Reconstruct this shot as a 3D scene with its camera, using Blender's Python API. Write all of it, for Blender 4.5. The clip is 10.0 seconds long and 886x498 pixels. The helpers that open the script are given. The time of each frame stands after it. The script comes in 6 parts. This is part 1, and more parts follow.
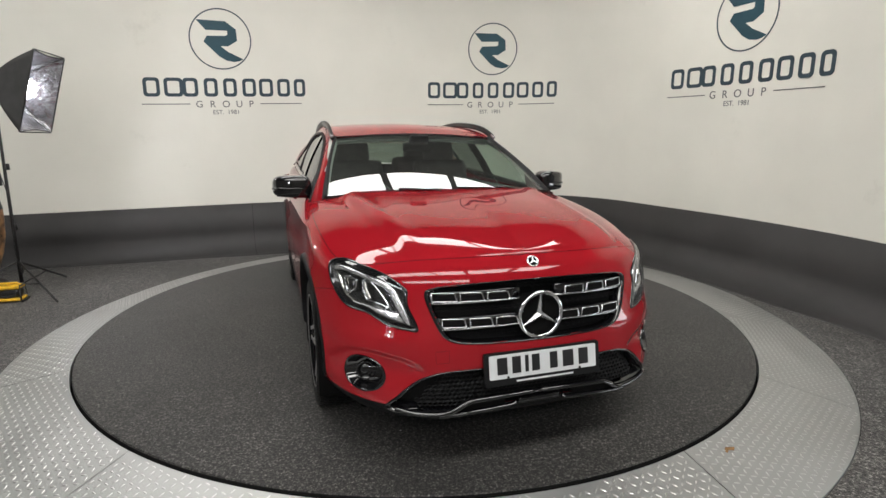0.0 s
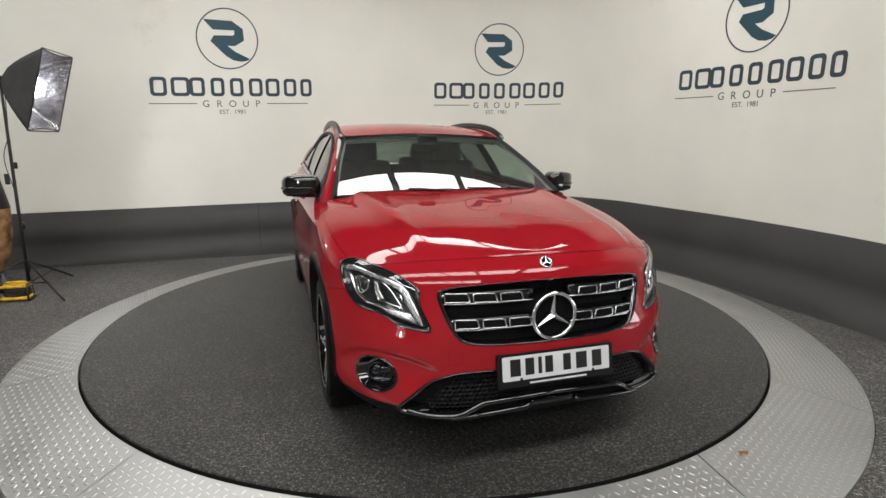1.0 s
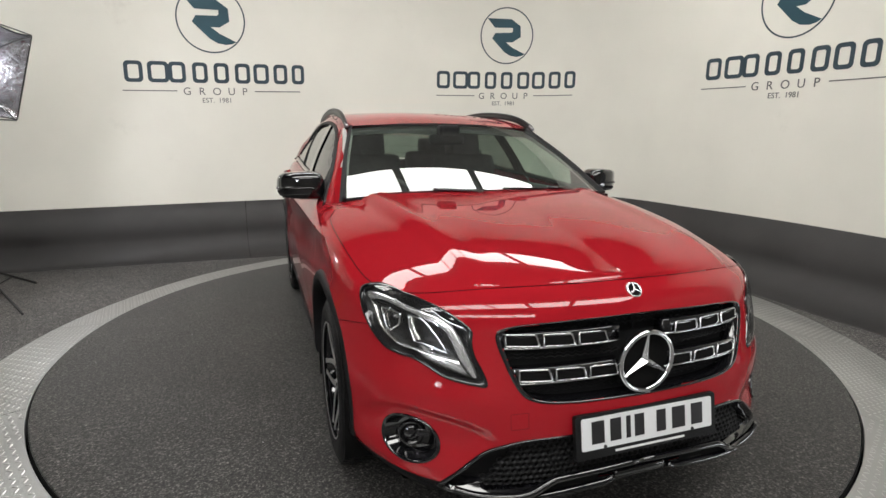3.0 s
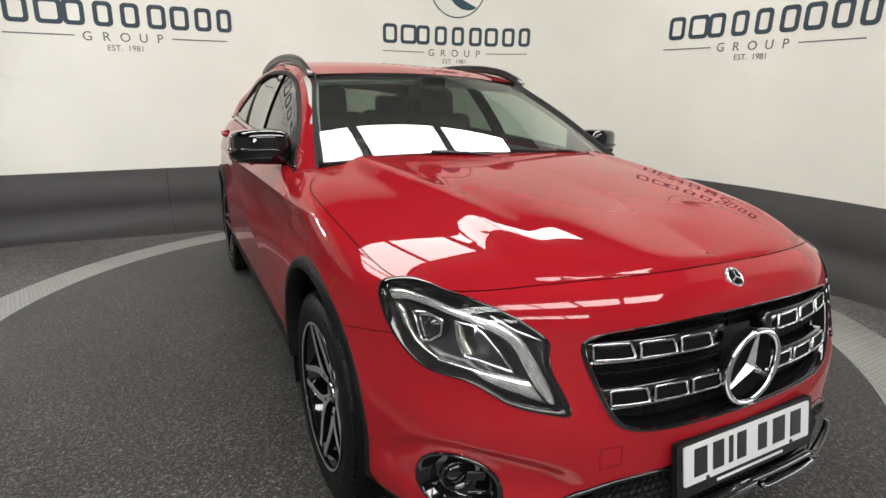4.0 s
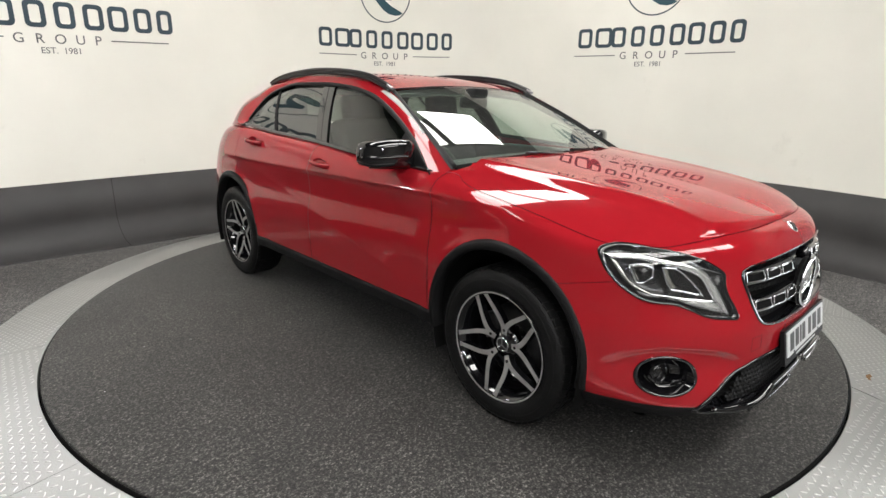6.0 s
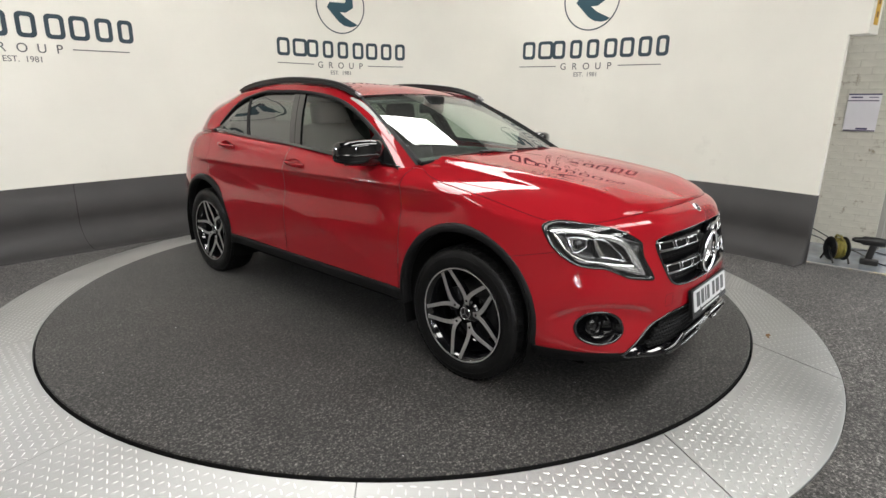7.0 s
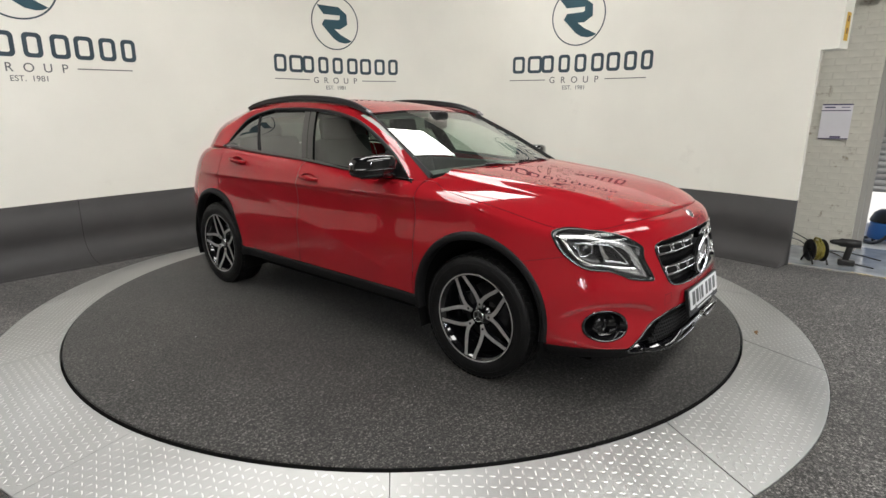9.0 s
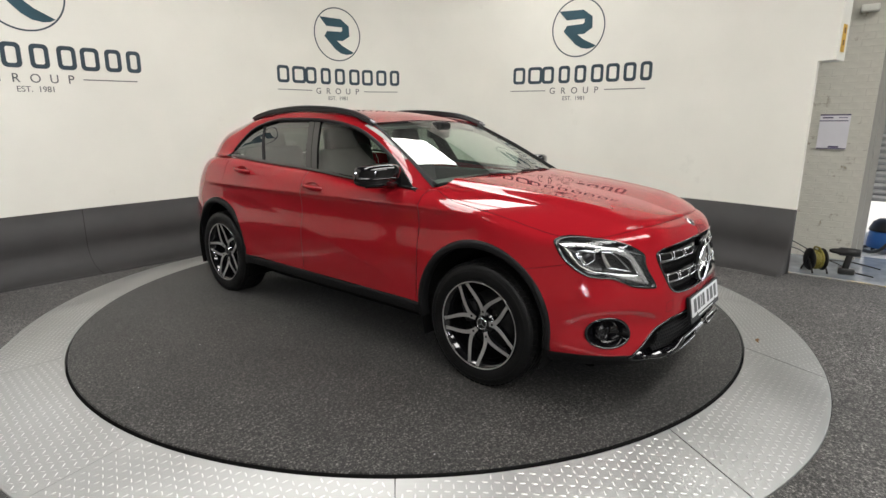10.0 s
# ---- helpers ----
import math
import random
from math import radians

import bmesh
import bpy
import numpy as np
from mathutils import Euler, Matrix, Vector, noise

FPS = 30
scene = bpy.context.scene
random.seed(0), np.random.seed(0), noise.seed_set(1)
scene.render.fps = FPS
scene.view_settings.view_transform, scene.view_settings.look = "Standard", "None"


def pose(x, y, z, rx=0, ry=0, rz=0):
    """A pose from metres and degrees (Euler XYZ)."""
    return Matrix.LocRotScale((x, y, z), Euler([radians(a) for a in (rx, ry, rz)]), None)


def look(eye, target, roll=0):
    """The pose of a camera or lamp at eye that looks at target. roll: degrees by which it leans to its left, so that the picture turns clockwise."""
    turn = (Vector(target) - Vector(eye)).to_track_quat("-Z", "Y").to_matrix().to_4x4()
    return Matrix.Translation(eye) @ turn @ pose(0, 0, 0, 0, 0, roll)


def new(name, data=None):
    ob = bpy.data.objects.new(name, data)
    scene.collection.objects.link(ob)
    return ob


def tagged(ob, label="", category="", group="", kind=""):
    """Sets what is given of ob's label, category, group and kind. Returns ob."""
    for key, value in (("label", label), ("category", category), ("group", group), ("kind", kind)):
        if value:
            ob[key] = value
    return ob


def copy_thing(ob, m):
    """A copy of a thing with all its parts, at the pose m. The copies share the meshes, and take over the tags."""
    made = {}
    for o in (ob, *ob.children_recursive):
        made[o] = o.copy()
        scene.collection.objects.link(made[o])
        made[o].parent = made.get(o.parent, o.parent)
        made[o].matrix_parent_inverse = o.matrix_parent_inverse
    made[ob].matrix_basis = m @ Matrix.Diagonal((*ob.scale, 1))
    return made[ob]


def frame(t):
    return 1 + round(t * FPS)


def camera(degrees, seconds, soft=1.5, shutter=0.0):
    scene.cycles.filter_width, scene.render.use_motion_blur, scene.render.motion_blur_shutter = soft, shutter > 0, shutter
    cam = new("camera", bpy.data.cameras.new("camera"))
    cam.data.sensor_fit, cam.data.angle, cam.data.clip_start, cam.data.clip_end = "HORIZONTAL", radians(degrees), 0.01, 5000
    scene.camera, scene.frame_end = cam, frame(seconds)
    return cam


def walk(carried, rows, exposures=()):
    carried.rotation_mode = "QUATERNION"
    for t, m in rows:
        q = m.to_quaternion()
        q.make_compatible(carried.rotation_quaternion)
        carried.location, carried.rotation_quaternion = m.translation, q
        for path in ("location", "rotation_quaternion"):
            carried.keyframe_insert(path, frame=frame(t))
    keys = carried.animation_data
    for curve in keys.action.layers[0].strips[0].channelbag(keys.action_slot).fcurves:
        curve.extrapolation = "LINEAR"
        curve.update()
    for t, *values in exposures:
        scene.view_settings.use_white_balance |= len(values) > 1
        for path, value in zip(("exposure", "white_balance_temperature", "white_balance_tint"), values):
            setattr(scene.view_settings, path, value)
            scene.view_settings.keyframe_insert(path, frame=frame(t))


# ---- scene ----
cam = camera(79.5, 10.0)
PATH = [
    (0, (-1.066, -4.137, 1.394), (-0.451, -2.277, 0.994), 0.2),
    (0.5, (-1.081, -4.134, 1.394), (-0.47, -2.271, 0.998), 0.3),
    (1, (-1.102, -4.108, 1.388), (-0.496, -2.244, 0.991), 0.4),
    (1.5, (-1.089, -4.029, 1.388), (-0.48, -2.166, 0.989), 0.5),
    (2, (-1.025, -3.864, 1.404), (-0.42, -2.001, 0.998), 0.4),
    (2.5, (-1.038, -3.709, 1.378), (-0.432, -1.846, 0.976), 0.5),
    (2.7, (-1.085, -3.641, 1.382), (-0.472, -1.78, 0.978), 0.6),
    (3.8, (-1.203, -3.037, 1.292), (-0.359, -1.294, 0.792), 1.2),
    (4, (-1.263, -2.946, 1.296), (-0.37, -1.236, 0.768), 1.5),
    (4.5, (-1.559, -2.818, 1.306), (-0.516, -1.2, 0.764), 2.6),
    (5, (-1.869, -2.679, 1.305), (-0.691, -1.165, 0.739), 2.6),
    (5.2, (-2.013, -2.614, 1.315), (-0.804, -1.123, 0.751), 2.0),
    (6.3, (-2.599, -2.795, 1.368), (-1.237, -1.429, 0.841), 0.8),
    (6.5, (-2.664, -2.858, 1.338), (-1.269, -1.521, 0.821), 0.8),
    (7, (-2.811, -2.941, 1.346), (-1.365, -1.657, 0.836), 0.8),
    (7.5, (-2.976, -2.962, 1.346), (-1.518, -1.687, 0.847), 0.4),
    (8, (-3.047, -2.975, 1.362), (-1.574, -1.715, 0.867), 0.3),
    (8.5, (-3.049, -2.96, 1.368), (-1.568, -1.708, 0.882), 0.2),
    (9, (-3.048, -2.947, 1.379), (-1.559, -1.699, 0.905), 0.2),
    (9.5, (-3.076, -2.944, 1.378), (-1.583, -1.692, 0.927), 0.2),
    (10, (-3.085, -2.951, 1.376), (-1.589, -1.698, 0.938), 0.2),
]
walk(cam, [(t, look(eye, target, roll)) for t, eye, target, roll in PATH], [(0, -.23), (2.5, -.19), (4.0, .03), (5.0, .19), (6.5, .17), (7.5, -.03), (10, -.07)])

# ---- daylight outside, lamps inside ----
world = bpy.data.worlds.new("sky")
scene.world = world
world.use_nodes = True
wn = world.node_tree
wn.nodes.clear()
sky = wn.nodes.new("ShaderNodeTexSky")
sky.sky_type, sky.sun_disc, sky.sun_elevation, sky.sun_rotation = "NISHITA", False, radians(68), radians(253)
bg = wn.nodes.new("ShaderNodeBackground")
bg.inputs[1].default_value = 0.15
wo = wn.nodes.new("ShaderNodeOutputWorld")
wn.links.new(sky.outputs[0], bg.inputs[0])
wn.links.new(bg.outputs[0], wo.inputs[0])
sun_data = bpy.data.lights.new("sun", "SUN")
sun_data.energy, sun_data.angle, sun_data.color = 5.0, radians(0.5), (1.0, 0.95, 0.87)
sun = new("sun", sun_data)
sun.matrix_world = look((-6, -8, 41.5), (10, -3, 0))
scene.view_settings.exposure = 0.0
# daylight that comes in under the raised shutter, in the far part of the opening
day = bpy.data.lights.new("doorway_daylight", "AREA")
day.shape, day.size, day.size_y, day.energy, day.color = "RECTANGLE", 2.7, 0.5, 40.0, (0.93, 0.97, 1.0)
new("doorway_daylight", day).matrix_world = look((4.72, -5.0, 0.26), (2.2, -4.4, -0.9))


# ---- materials ----
def mat(name, col, rough=0.5, metal=0.0, var=0.0, scale=8.0, bump=0.0, bscale=60.0, coat=0.0, spec=0.5, emit=0.0, rvar=0.0):
    """A surface with broad and fine variation of colour and gloss, and a fine relief."""
    m = bpy.data.materials.new(name)
    m.use_nodes = True
    nt = m.node_tree
    b = nt.nodes["Principled BSDF"]
    b.inputs["Base Color"].default_value = (*col, 1)
    b.inputs["Roughness"].default_value = rough
    b.inputs["Metallic"].default_value = metal
    b.inputs["Coat Weight"].default_value = coat
    b.inputs["Coat Roughness"].default_value = 0.03
    b.inputs["Specular IOR Level"].default_value = spec
    if emit:
        b.inputs["Emission Color"].default_value = (*col, 1)
        b.inputs["Emission Strength"].default_value = emit
    tc = nt.nodes.new("ShaderNodeTexCoord")
    if var or rvar:
        n1 = nt.nodes.new("ShaderNodeTexNoise")
        n1.inputs["Scale"].default_value, n1.inputs["Detail"].default_value = scale, 6
        nt.links.new(tc.outputs["Object"], n1.inputs["Vector"])
        if var:
            r = nt.nodes.new("ShaderNodeMapRange")
            r.inputs[1].default_value, r.inputs[2].default_value = 0.3, 0.7
            r.inputs[3].default_value, r.inputs[4].default_value = 1 - var, 1 + var
            mx = nt.nodes.new("ShaderNodeVectorMath")
            mx.operation = "SCALE"
            mx.inputs[0].default_value = col
            nt.links.new(n1.outputs[0], r.inputs[0])
            nt.links.new(r.outputs[0], mx.inputs["Scale"])
            nt.links.new(mx.outputs[0], b.inputs["Base Color"])
        if rvar:
            r2 = nt.nodes.new("ShaderNodeMapRange")
            r2.inputs[1].default_value, r2.inputs[2].default_value = 0.3, 0.7
            r2.inputs[3].default_value, r2.inputs[4].default_value = max(0.02, rough - rvar), rough + rvar
            nt.links.new(n1.outputs[0], r2.inputs[0])
            nt.links.new(r2.outputs[0], b.inputs["Roughness"])
    if bump:
        n2 = nt.nodes.new("ShaderNodeTexNoise")
        n2.inputs["Scale"].default_value, n2.inputs["Detail"].default_value = bscale, 4
        nt.links.new(tc.outputs["Object"], n2.inputs["Vector"])
        bp = nt.nodes.new("ShaderNodeBump")
        bp.inputs["Strength"].default_value, bp.inputs["Distance"].default_value = bump, 0.01
        nt.links.new(n2.outputs[0], bp.inputs["Height"])
        nt.links.new(bp.outputs[0], b.inputs["Normal"])
    return m


def glass(name, tint, gloss=1.0, ior=1.5, power=4.2, veil=0.0):
    """Thin coloured glass: clear straight through, mirror-like at a slant."""
    m = bpy.data.materials.new(name)
    m.use_nodes = True
    nt = m.node_tree
    nt.nodes.remove(nt.nodes["Principled BSDF"])
    out = nt.nodes["Material Output"]
    tr, gl = nt.nodes.new("ShaderNodeBsdfTransparent"), nt.nodes.new("ShaderNodeBsdfGlossy")
    lw, mx = nt.nodes.new("ShaderNodeLayerWeight"), nt.nodes.new("ShaderNodeMixShader")
    pw, fr = nt.nodes.new("ShaderNodeMath"), nt.nodes.new("ShaderNodeMath")
    pw.operation, fr.operation = "POWER", "MULTIPLY_ADD"
    f0 = 2 * ((ior - 1) / (ior + 1))**2
    pw.inputs[1].default_value, fr.inputs[1].default_value, fr.inputs[2].default_value = power, 1 - f0, f0
    lw.inputs[0].default_value = 0.5
    nt.links.new(lw.outputs["Facing"], pw.inputs[0])
    nt.links.new(pw.outputs[0], fr.inputs[0])
    tr.inputs[0].default_value = (*tint, 1)
    gl.inputs[0].default_value = (gloss, gloss, gloss, 1)
    gl.inputs["Roughness"].default_value = 0.0
    nt.links.new(fr.outputs[0], mx.inputs[0])
    nt.links.new(tr.outputs[0], mx.inputs[1])
    nt.links.new(gl.outputs[0], mx.inputs[2])
    last = mx
    # pale diffuse film: glass dust plus the haze of reflections over the cabin
    if veil:
        film, last = nt.nodes.new("ShaderNodeBsdfDiffuse"), nt.nodes.new("ShaderNodeMixShader")
        film.inputs[0].default_value = (0.8, 0.8, 0.76, 1)
        last.inputs[0].default_value = veil
        nt.links.new(mx.outputs[0], last.inputs[1])
        nt.links.new(film.outputs[0], last.inputs[2])
    nt.links.new(last.outputs[0], out.inputs[0])
    return m


def carpet_mat(name, col, fleck, deep=0.25):
    """Short looped pile: single loops of mixed greys, clumps of loops, trodden and dusty patches."""
    m = mat(name, col, 0.62, bump=0.0, spec=0.42)
    nt = m.node_tree
    b = nt.nodes["Principled BSDF"]
    b.inputs["Sheen Weight"].default_value, b.inputs["Sheen Roughness"].default_value = 0.16, 0.35
    tc = nt.nodes.new("ShaderNodeTexCoord")
    loops = nt.nodes.new("ShaderNodeTexVoronoi")
    loops.inputs["Scale"].default_value = 165
    nt.links.new(tc.outputs["Object"], loops.inputs["Vector"])
    sep = nt.nodes.new("ShaderNodeSeparateColor")
    nt.links.new(loops.outputs["Color"], sep.inputs[0])
    ramp = nt.nodes.new("ShaderNodeValToRGB")
    e = ramp.color_ramp.elements
    e[0].position, e[0].color = 0.12, (*[c * deep for c in col], 1)
    e[1].position, e[1].color = 0.97, (*fleck, 1)
    for at, k in ((0.40, 0.80), (0.72, 1.30)):
        ramp.color_ramp.elements.new(at).color = (*[c * k for c in col], 1)
    nt.links.new(sep.outputs[0], ramp.inputs[0])
    factor = None
    for scale, detail, lo, hi, dim, lift_ in ((105, 1, 0.38, 0.62, 0.40, 1.75), (52, 2, 0.38, 0.62, 0.42, 1.72), (5, 3, 0.35, 0.65, 0.88, 1.14), (0.9, 5, 0.35, 0.7, 0.80, 1.30)):
        n = nt.nodes.new("ShaderNodeTexNoise")
        n.inputs["Scale"].default_value, n.inputs["Detail"].default_value = scale, detail
        nt.links.new(tc.outputs["Object"], n.inputs["Vector"])
        r = nt.nodes.new("ShaderNodeMapRange")
        for q, val in enumerate((lo, hi, dim, lift_)):
            r.inputs[q + 1].default_value = val
        nt.links.new(n.outputs[0], r.inputs[0])
        if factor is None:
            factor = r
        else:
            mul = nt.nodes.new("ShaderNodeMath")
            mul.operation = "MULTIPLY"
            nt.links.new(factor.outputs[0], mul.inputs[0])
            nt.links.new(r.outputs[0], mul.inputs[1])
            factor = mul
    v = nt.nodes.new("ShaderNodeVectorMath")
    v.operation = "SCALE"
    nt.links.new(ramp.outputs[0], v.inputs[0])
    nt.links.new(factor.outputs[0], v.inputs["Scale"])
    nt.links.new(v.outputs[0], b.inputs["Base Color"])
    bp = nt.nodes.new("ShaderNodeBump")
    bp.inputs["Strength"].default_value, bp.inputs["Distance"].default_value = 0.5, 0.003
    bp.invert = True
    nt.links.new(loops.outputs["Distance"], bp.inputs["Height"])
    nt.links.new(bp.outputs[0], b.inputs["Normal"])
    return m


def weathered(m, stain, scale=6.0, low=0.58, high=0.72):
    """Adds patches where the finish has come off or dirt has settled."""
    nt = m.node_tree
    b = nt.nodes["Principled BSDF"]
    src = b.inputs["Base Color"].links[0].from_socket
    geo = nt.nodes.new("ShaderNodeNewGeometry")
    n = nt.nodes.new("ShaderNodeTexNoise")
    n.inputs["Scale"].default_value, n.inputs["Detail"].default_value, n.inputs["Roughness"].default_value = scale, 8, 0.65
    nt.links.new(geo.outputs["Position"], n.inputs["Vector"])
    r = nt.nodes.new("ShaderNodeMapRange")
    r.inputs[1].default_value, r.inputs[2].default_value = low, high
    nt.links.new(n.outputs[0], r.inputs[0])
    mx = nt.nodes.new("ShaderNodeMix")
    mx.data_type = "RGBA"
    mx.inputs[7].default_value = (*stain, 1)
    nt.links.new(r.outputs[0], mx.inputs[0])
    nt.links.new(src, mx.inputs[6])
    nt.links.new(mx.outputs[2], b.inputs["Base Color"])
    return m

RED = mat("red_paint", (0.295, 0.0095, 0.015), 0.6, 0.0, coat=1.0, var=0.03, scale=3, spec=0.0)
RED.node_tree.nodes["Principled BSDF"].inputs["Coat Roughness"].default_value = 0.0
PIANO = mat("piano_black", (0.005, 0.005, 0.006), 0.06, coat=0.8)
PLASTIC = mat("black_plastic", (0.008, 0.008, 0.0085), 0.5, var=0.15, scale=20, bump=0.15, bscale=700, spec=0.18)
RUBBER = mat("tyre_rubber", (0.0065, 0.0065, 0.0067), 0.42, var=0.35, scale=14, bump=0.3, bscale=160, spec=0.2)
CHROME = mat("chrome", (0.82, 0.83, 0.85), 0.07, 1.0)
SATIN = mat("satin_silver", (0.62, 0.63, 0.65), 0.25, 1.0)
ALLOY = mat("machined_alloy", (0.62, 0.61, 0.60), 0.36, 0.75, var=0.08, scale=30)
STEEL = mat("brake_steel", (0.05, 0.05, 0.052), 0.5, 0.8, var=0.2, scale=25)
GAP = mat("shadow_gap", (0.004, 0.004, 0.004), 0.8, spec=0.1)
CLOTH = mat("dark_seat_cloth", (0.06, 0.06, 0.059), 0.9, bump=0.3, bscale=300, var=0.15, scale=10)
TRIM = mat("dark_trim", (0.095, 0.095, 0.090), 0.65, bump=0.15, bscale=400, var=0.1)
LINING = mat("grey_headlining", (0.48, 0.48, 0.46), 0.95, bump=0.2, bscale=300, var=0.05)
SCREEN = glass("windscreen_glass", (0.71, 0.84, 0.77), veil=0.02)
TINT = glass("tinted_glass", (0.27, 0.31, 0.28), 0.86, 1.6, 3.2)
SIDEGL = glass("side_glass", (0.66, 0.74, 0.68), 0.68, 1.55, 3.5)
LENS = glass("lens_glass", (0.93, 0.94, 0.95), 0.8, 1.4)
WHITE = weathered(mat("white_wall_paint", (0.80, 0.785, 0.715), 0.6, var=0.035, scale=1.3, bump=0.04, bscale=30), (0.68, 0.665, 0.60), 1.7, 0.64, 0.80)
COVE = mat("charcoal_cove_mat", (0.034, 0.0325, 0.0325), 0.62, var=0.30, scale=2.2, bump=0.12, bscale=90, rvar=0.1)
CARPET = carpet_mat("grey_carpet", (0.054, 0.0515, 0.049), (0.130, 0.124, 0.118))
DISC = carpet_mat("charcoal_carpet", (0.0245, 0.0232, 0.0215), (0.066, 0.0625, 0.058))
PLATE = mat("tread_plate_metal", (0.45, 0.454, 0.446), 0.50, 0.85, var=0.08, scale=2.5, bump=0.05, bscale=120, rvar=0.07)
TREAD = mat("worn_tread_metal", (0.64, 0.64, 0.63), 0.28, 0.95, var=0.08, scale=6)
STEM = mat("dark_steel", (0.02, 0.02, 0.02), 0.4, 0.3)
TEAL = mat("petrol_blue_vinyl", (0.012, 0.060, 0.085), 0.5, var=0.2, scale=2.5)
NAVY = mat("slate_blue_vinyl", (0.028, 0.052, 0.070), 0.5, var=0.06, scale=5)
GREYV = mat("grey_vinyl", (0.12, 0.125, 0.125), 0.5, var=0.05)
CEIL = mat("dark_ceiling", (0.035, 0.034, 0.033), 0.9, var=0.2, scale=1.5)
ROOM = mat("room_paint", (0.34, 0.33, 0.305), 0.8, var=0.1, scale=1.0)
BRICKP = weathered(mat("painted_brick", (0.60, 0.58, 0.51), 0.7, var=0.07, scale=9, bump=0.45, bscale=45), (0.30, 0.26, 0.20), 5.0, 0.60, 0.70)
MORTAR = weathered(mat("painted_mortar", (0.56, 0.54, 0.475), 0.9, var=0.08, scale=14, bump=0.5, bscale=60), (0.30, 0.26, 0.20), 5.0, 0.58, 0.68)
YELLOW = mat("yellow_plastic", (0.66, 0.40, 0.02), 0.45, var=0.35, scale=15)
PAPER = mat("white_paper", (0.72, 0.70, 0.74), 0.7, var=0.03)
NUMBER = mat("white_reflective_plate", (0.60, 0.61, 0.62), 0.3, var=0.02)
INK = mat("black_ink", (0.012, 0.012, 0.013), 0.4)
BLUEP = mat("blue_plastic", (0.02, 0.11, 0.35), 0.35, coat=0.3)
SHUT = mat("shutter_steel", (0.30, 0.30, 0.30), 0.5, 0.4, var=0.15, scale=4)
LAMP_POWER = 12.1
FOIL = mat("silver_foil", (0.46, 0.46, 0.49), 0.26, 1.0, bump=0.9, bscale=22, var=0.35, scale=12)
BULB = mat("lit_bulb", (0.95, 0.95, 1.0), 0.5, emit=300.0)
WOODM = mat("mottled_wood", (0.27, 0.145, 0.065), 0.5, var=0.8, scale=14)
YELLOWP = mat("yellow_card", (0.62, 0.38, 0.06), 0.6, var=0.06)
BROWNP = mat("brown_print", (0.20, 0.11, 0.04), 0.7, var=0.2, scale=40)
PURPLE = mat("purple_print", (0.035, 0.025, 0.09), 0.5)
CONCRETE = mat("painted_concrete", (0.24, 0.265, 0.30), 0.16, var=0.25, scale=4.5, rvar=0.1, bump=0.05, bscale=12)
STRIPM = weathered(mat("worn_yellow_strip", (0.40, 0.31, 0.12), 0.5, var=0.5, scale=30), (0.20, 0.20, 0.20), 3.0, 0.42, 0.52)
YARD = mat("pale_concrete_yard", (0.62, 0.61, 0.58), 0.9, var=0.1, scale=1.5)
YARDWALL = mat("pale_yard_wall", (0.75, 0.74, 0.71), 0.9, var=0.05)
YELLOWC = mat("yellow_cable", (0.20, 0.17, 0.03), 0.45, var=0.15, scale=40)


# ---- building helpers ----
def part(name, bm, material, parent=None, label="", smooth=True):
    """Link a bmesh as one mesh object, under a thing or a part."""
    me = bpy.data.meshes.new(name)
    bmesh.ops.recalc_face_normals(bm, faces=bm.faces)
    bm.to_mesh(me)
    bm.free()
    me.materials.append(material)
    if smooth:
        me.shade_smooth()
    ob = new(name, me)
    if parent is not None:
        ob.parent = parent
    if label:
        ob["label"] = label
    return ob


def raw(name, verts, faces, material, parent=None, label="", smooth=True):
    """Link plain vertices and faces as one mesh object."""
    me = bpy.data.meshes.new(name)
    me.from_pydata([tuple(map(float, v)) for v in verts], [], [tuple(map(int, f)) for f in faces])
    me.materials.append(material)
    if smooth:
        me.shade_smooth()
    ob = new(name, me)
    if parent is not None:
        ob.parent = parent
    if label:
        ob["label"] = label
    return ob


def thing(name, label, category, at=(0, 0, 0), turn=0, group="", kind=""):
    ob = new(name)
    ob.matrix_world = pose(*at, 0, 0, turn)
    return tagged(ob, label, category, group, kind)


def box(bm, c, size, bev=0.0, m=None):
    """A box with bevelled edges, added to bm."""
    g = bmesh.ops.create_cube(bm, size=1)
    vs = g["verts"]
    bmesh.ops.scale(bm, vec=size, verts=vs)
    if bev:
        es = list({e for v in vs for e in v.link_edges})
        r = bmesh.ops.bevel(bm, geom=es, offset=bev, segments=2, affect="EDGES", profile=0.6)
        vs = list({v for f in r["faces"] for v in f.verts} | {v for v in vs if v.is_valid})
    mm = Matrix.Translation(c) @ (m or Matrix())
    bmesh.ops.transform(bm, matrix=mm, verts=vs)
    return bm


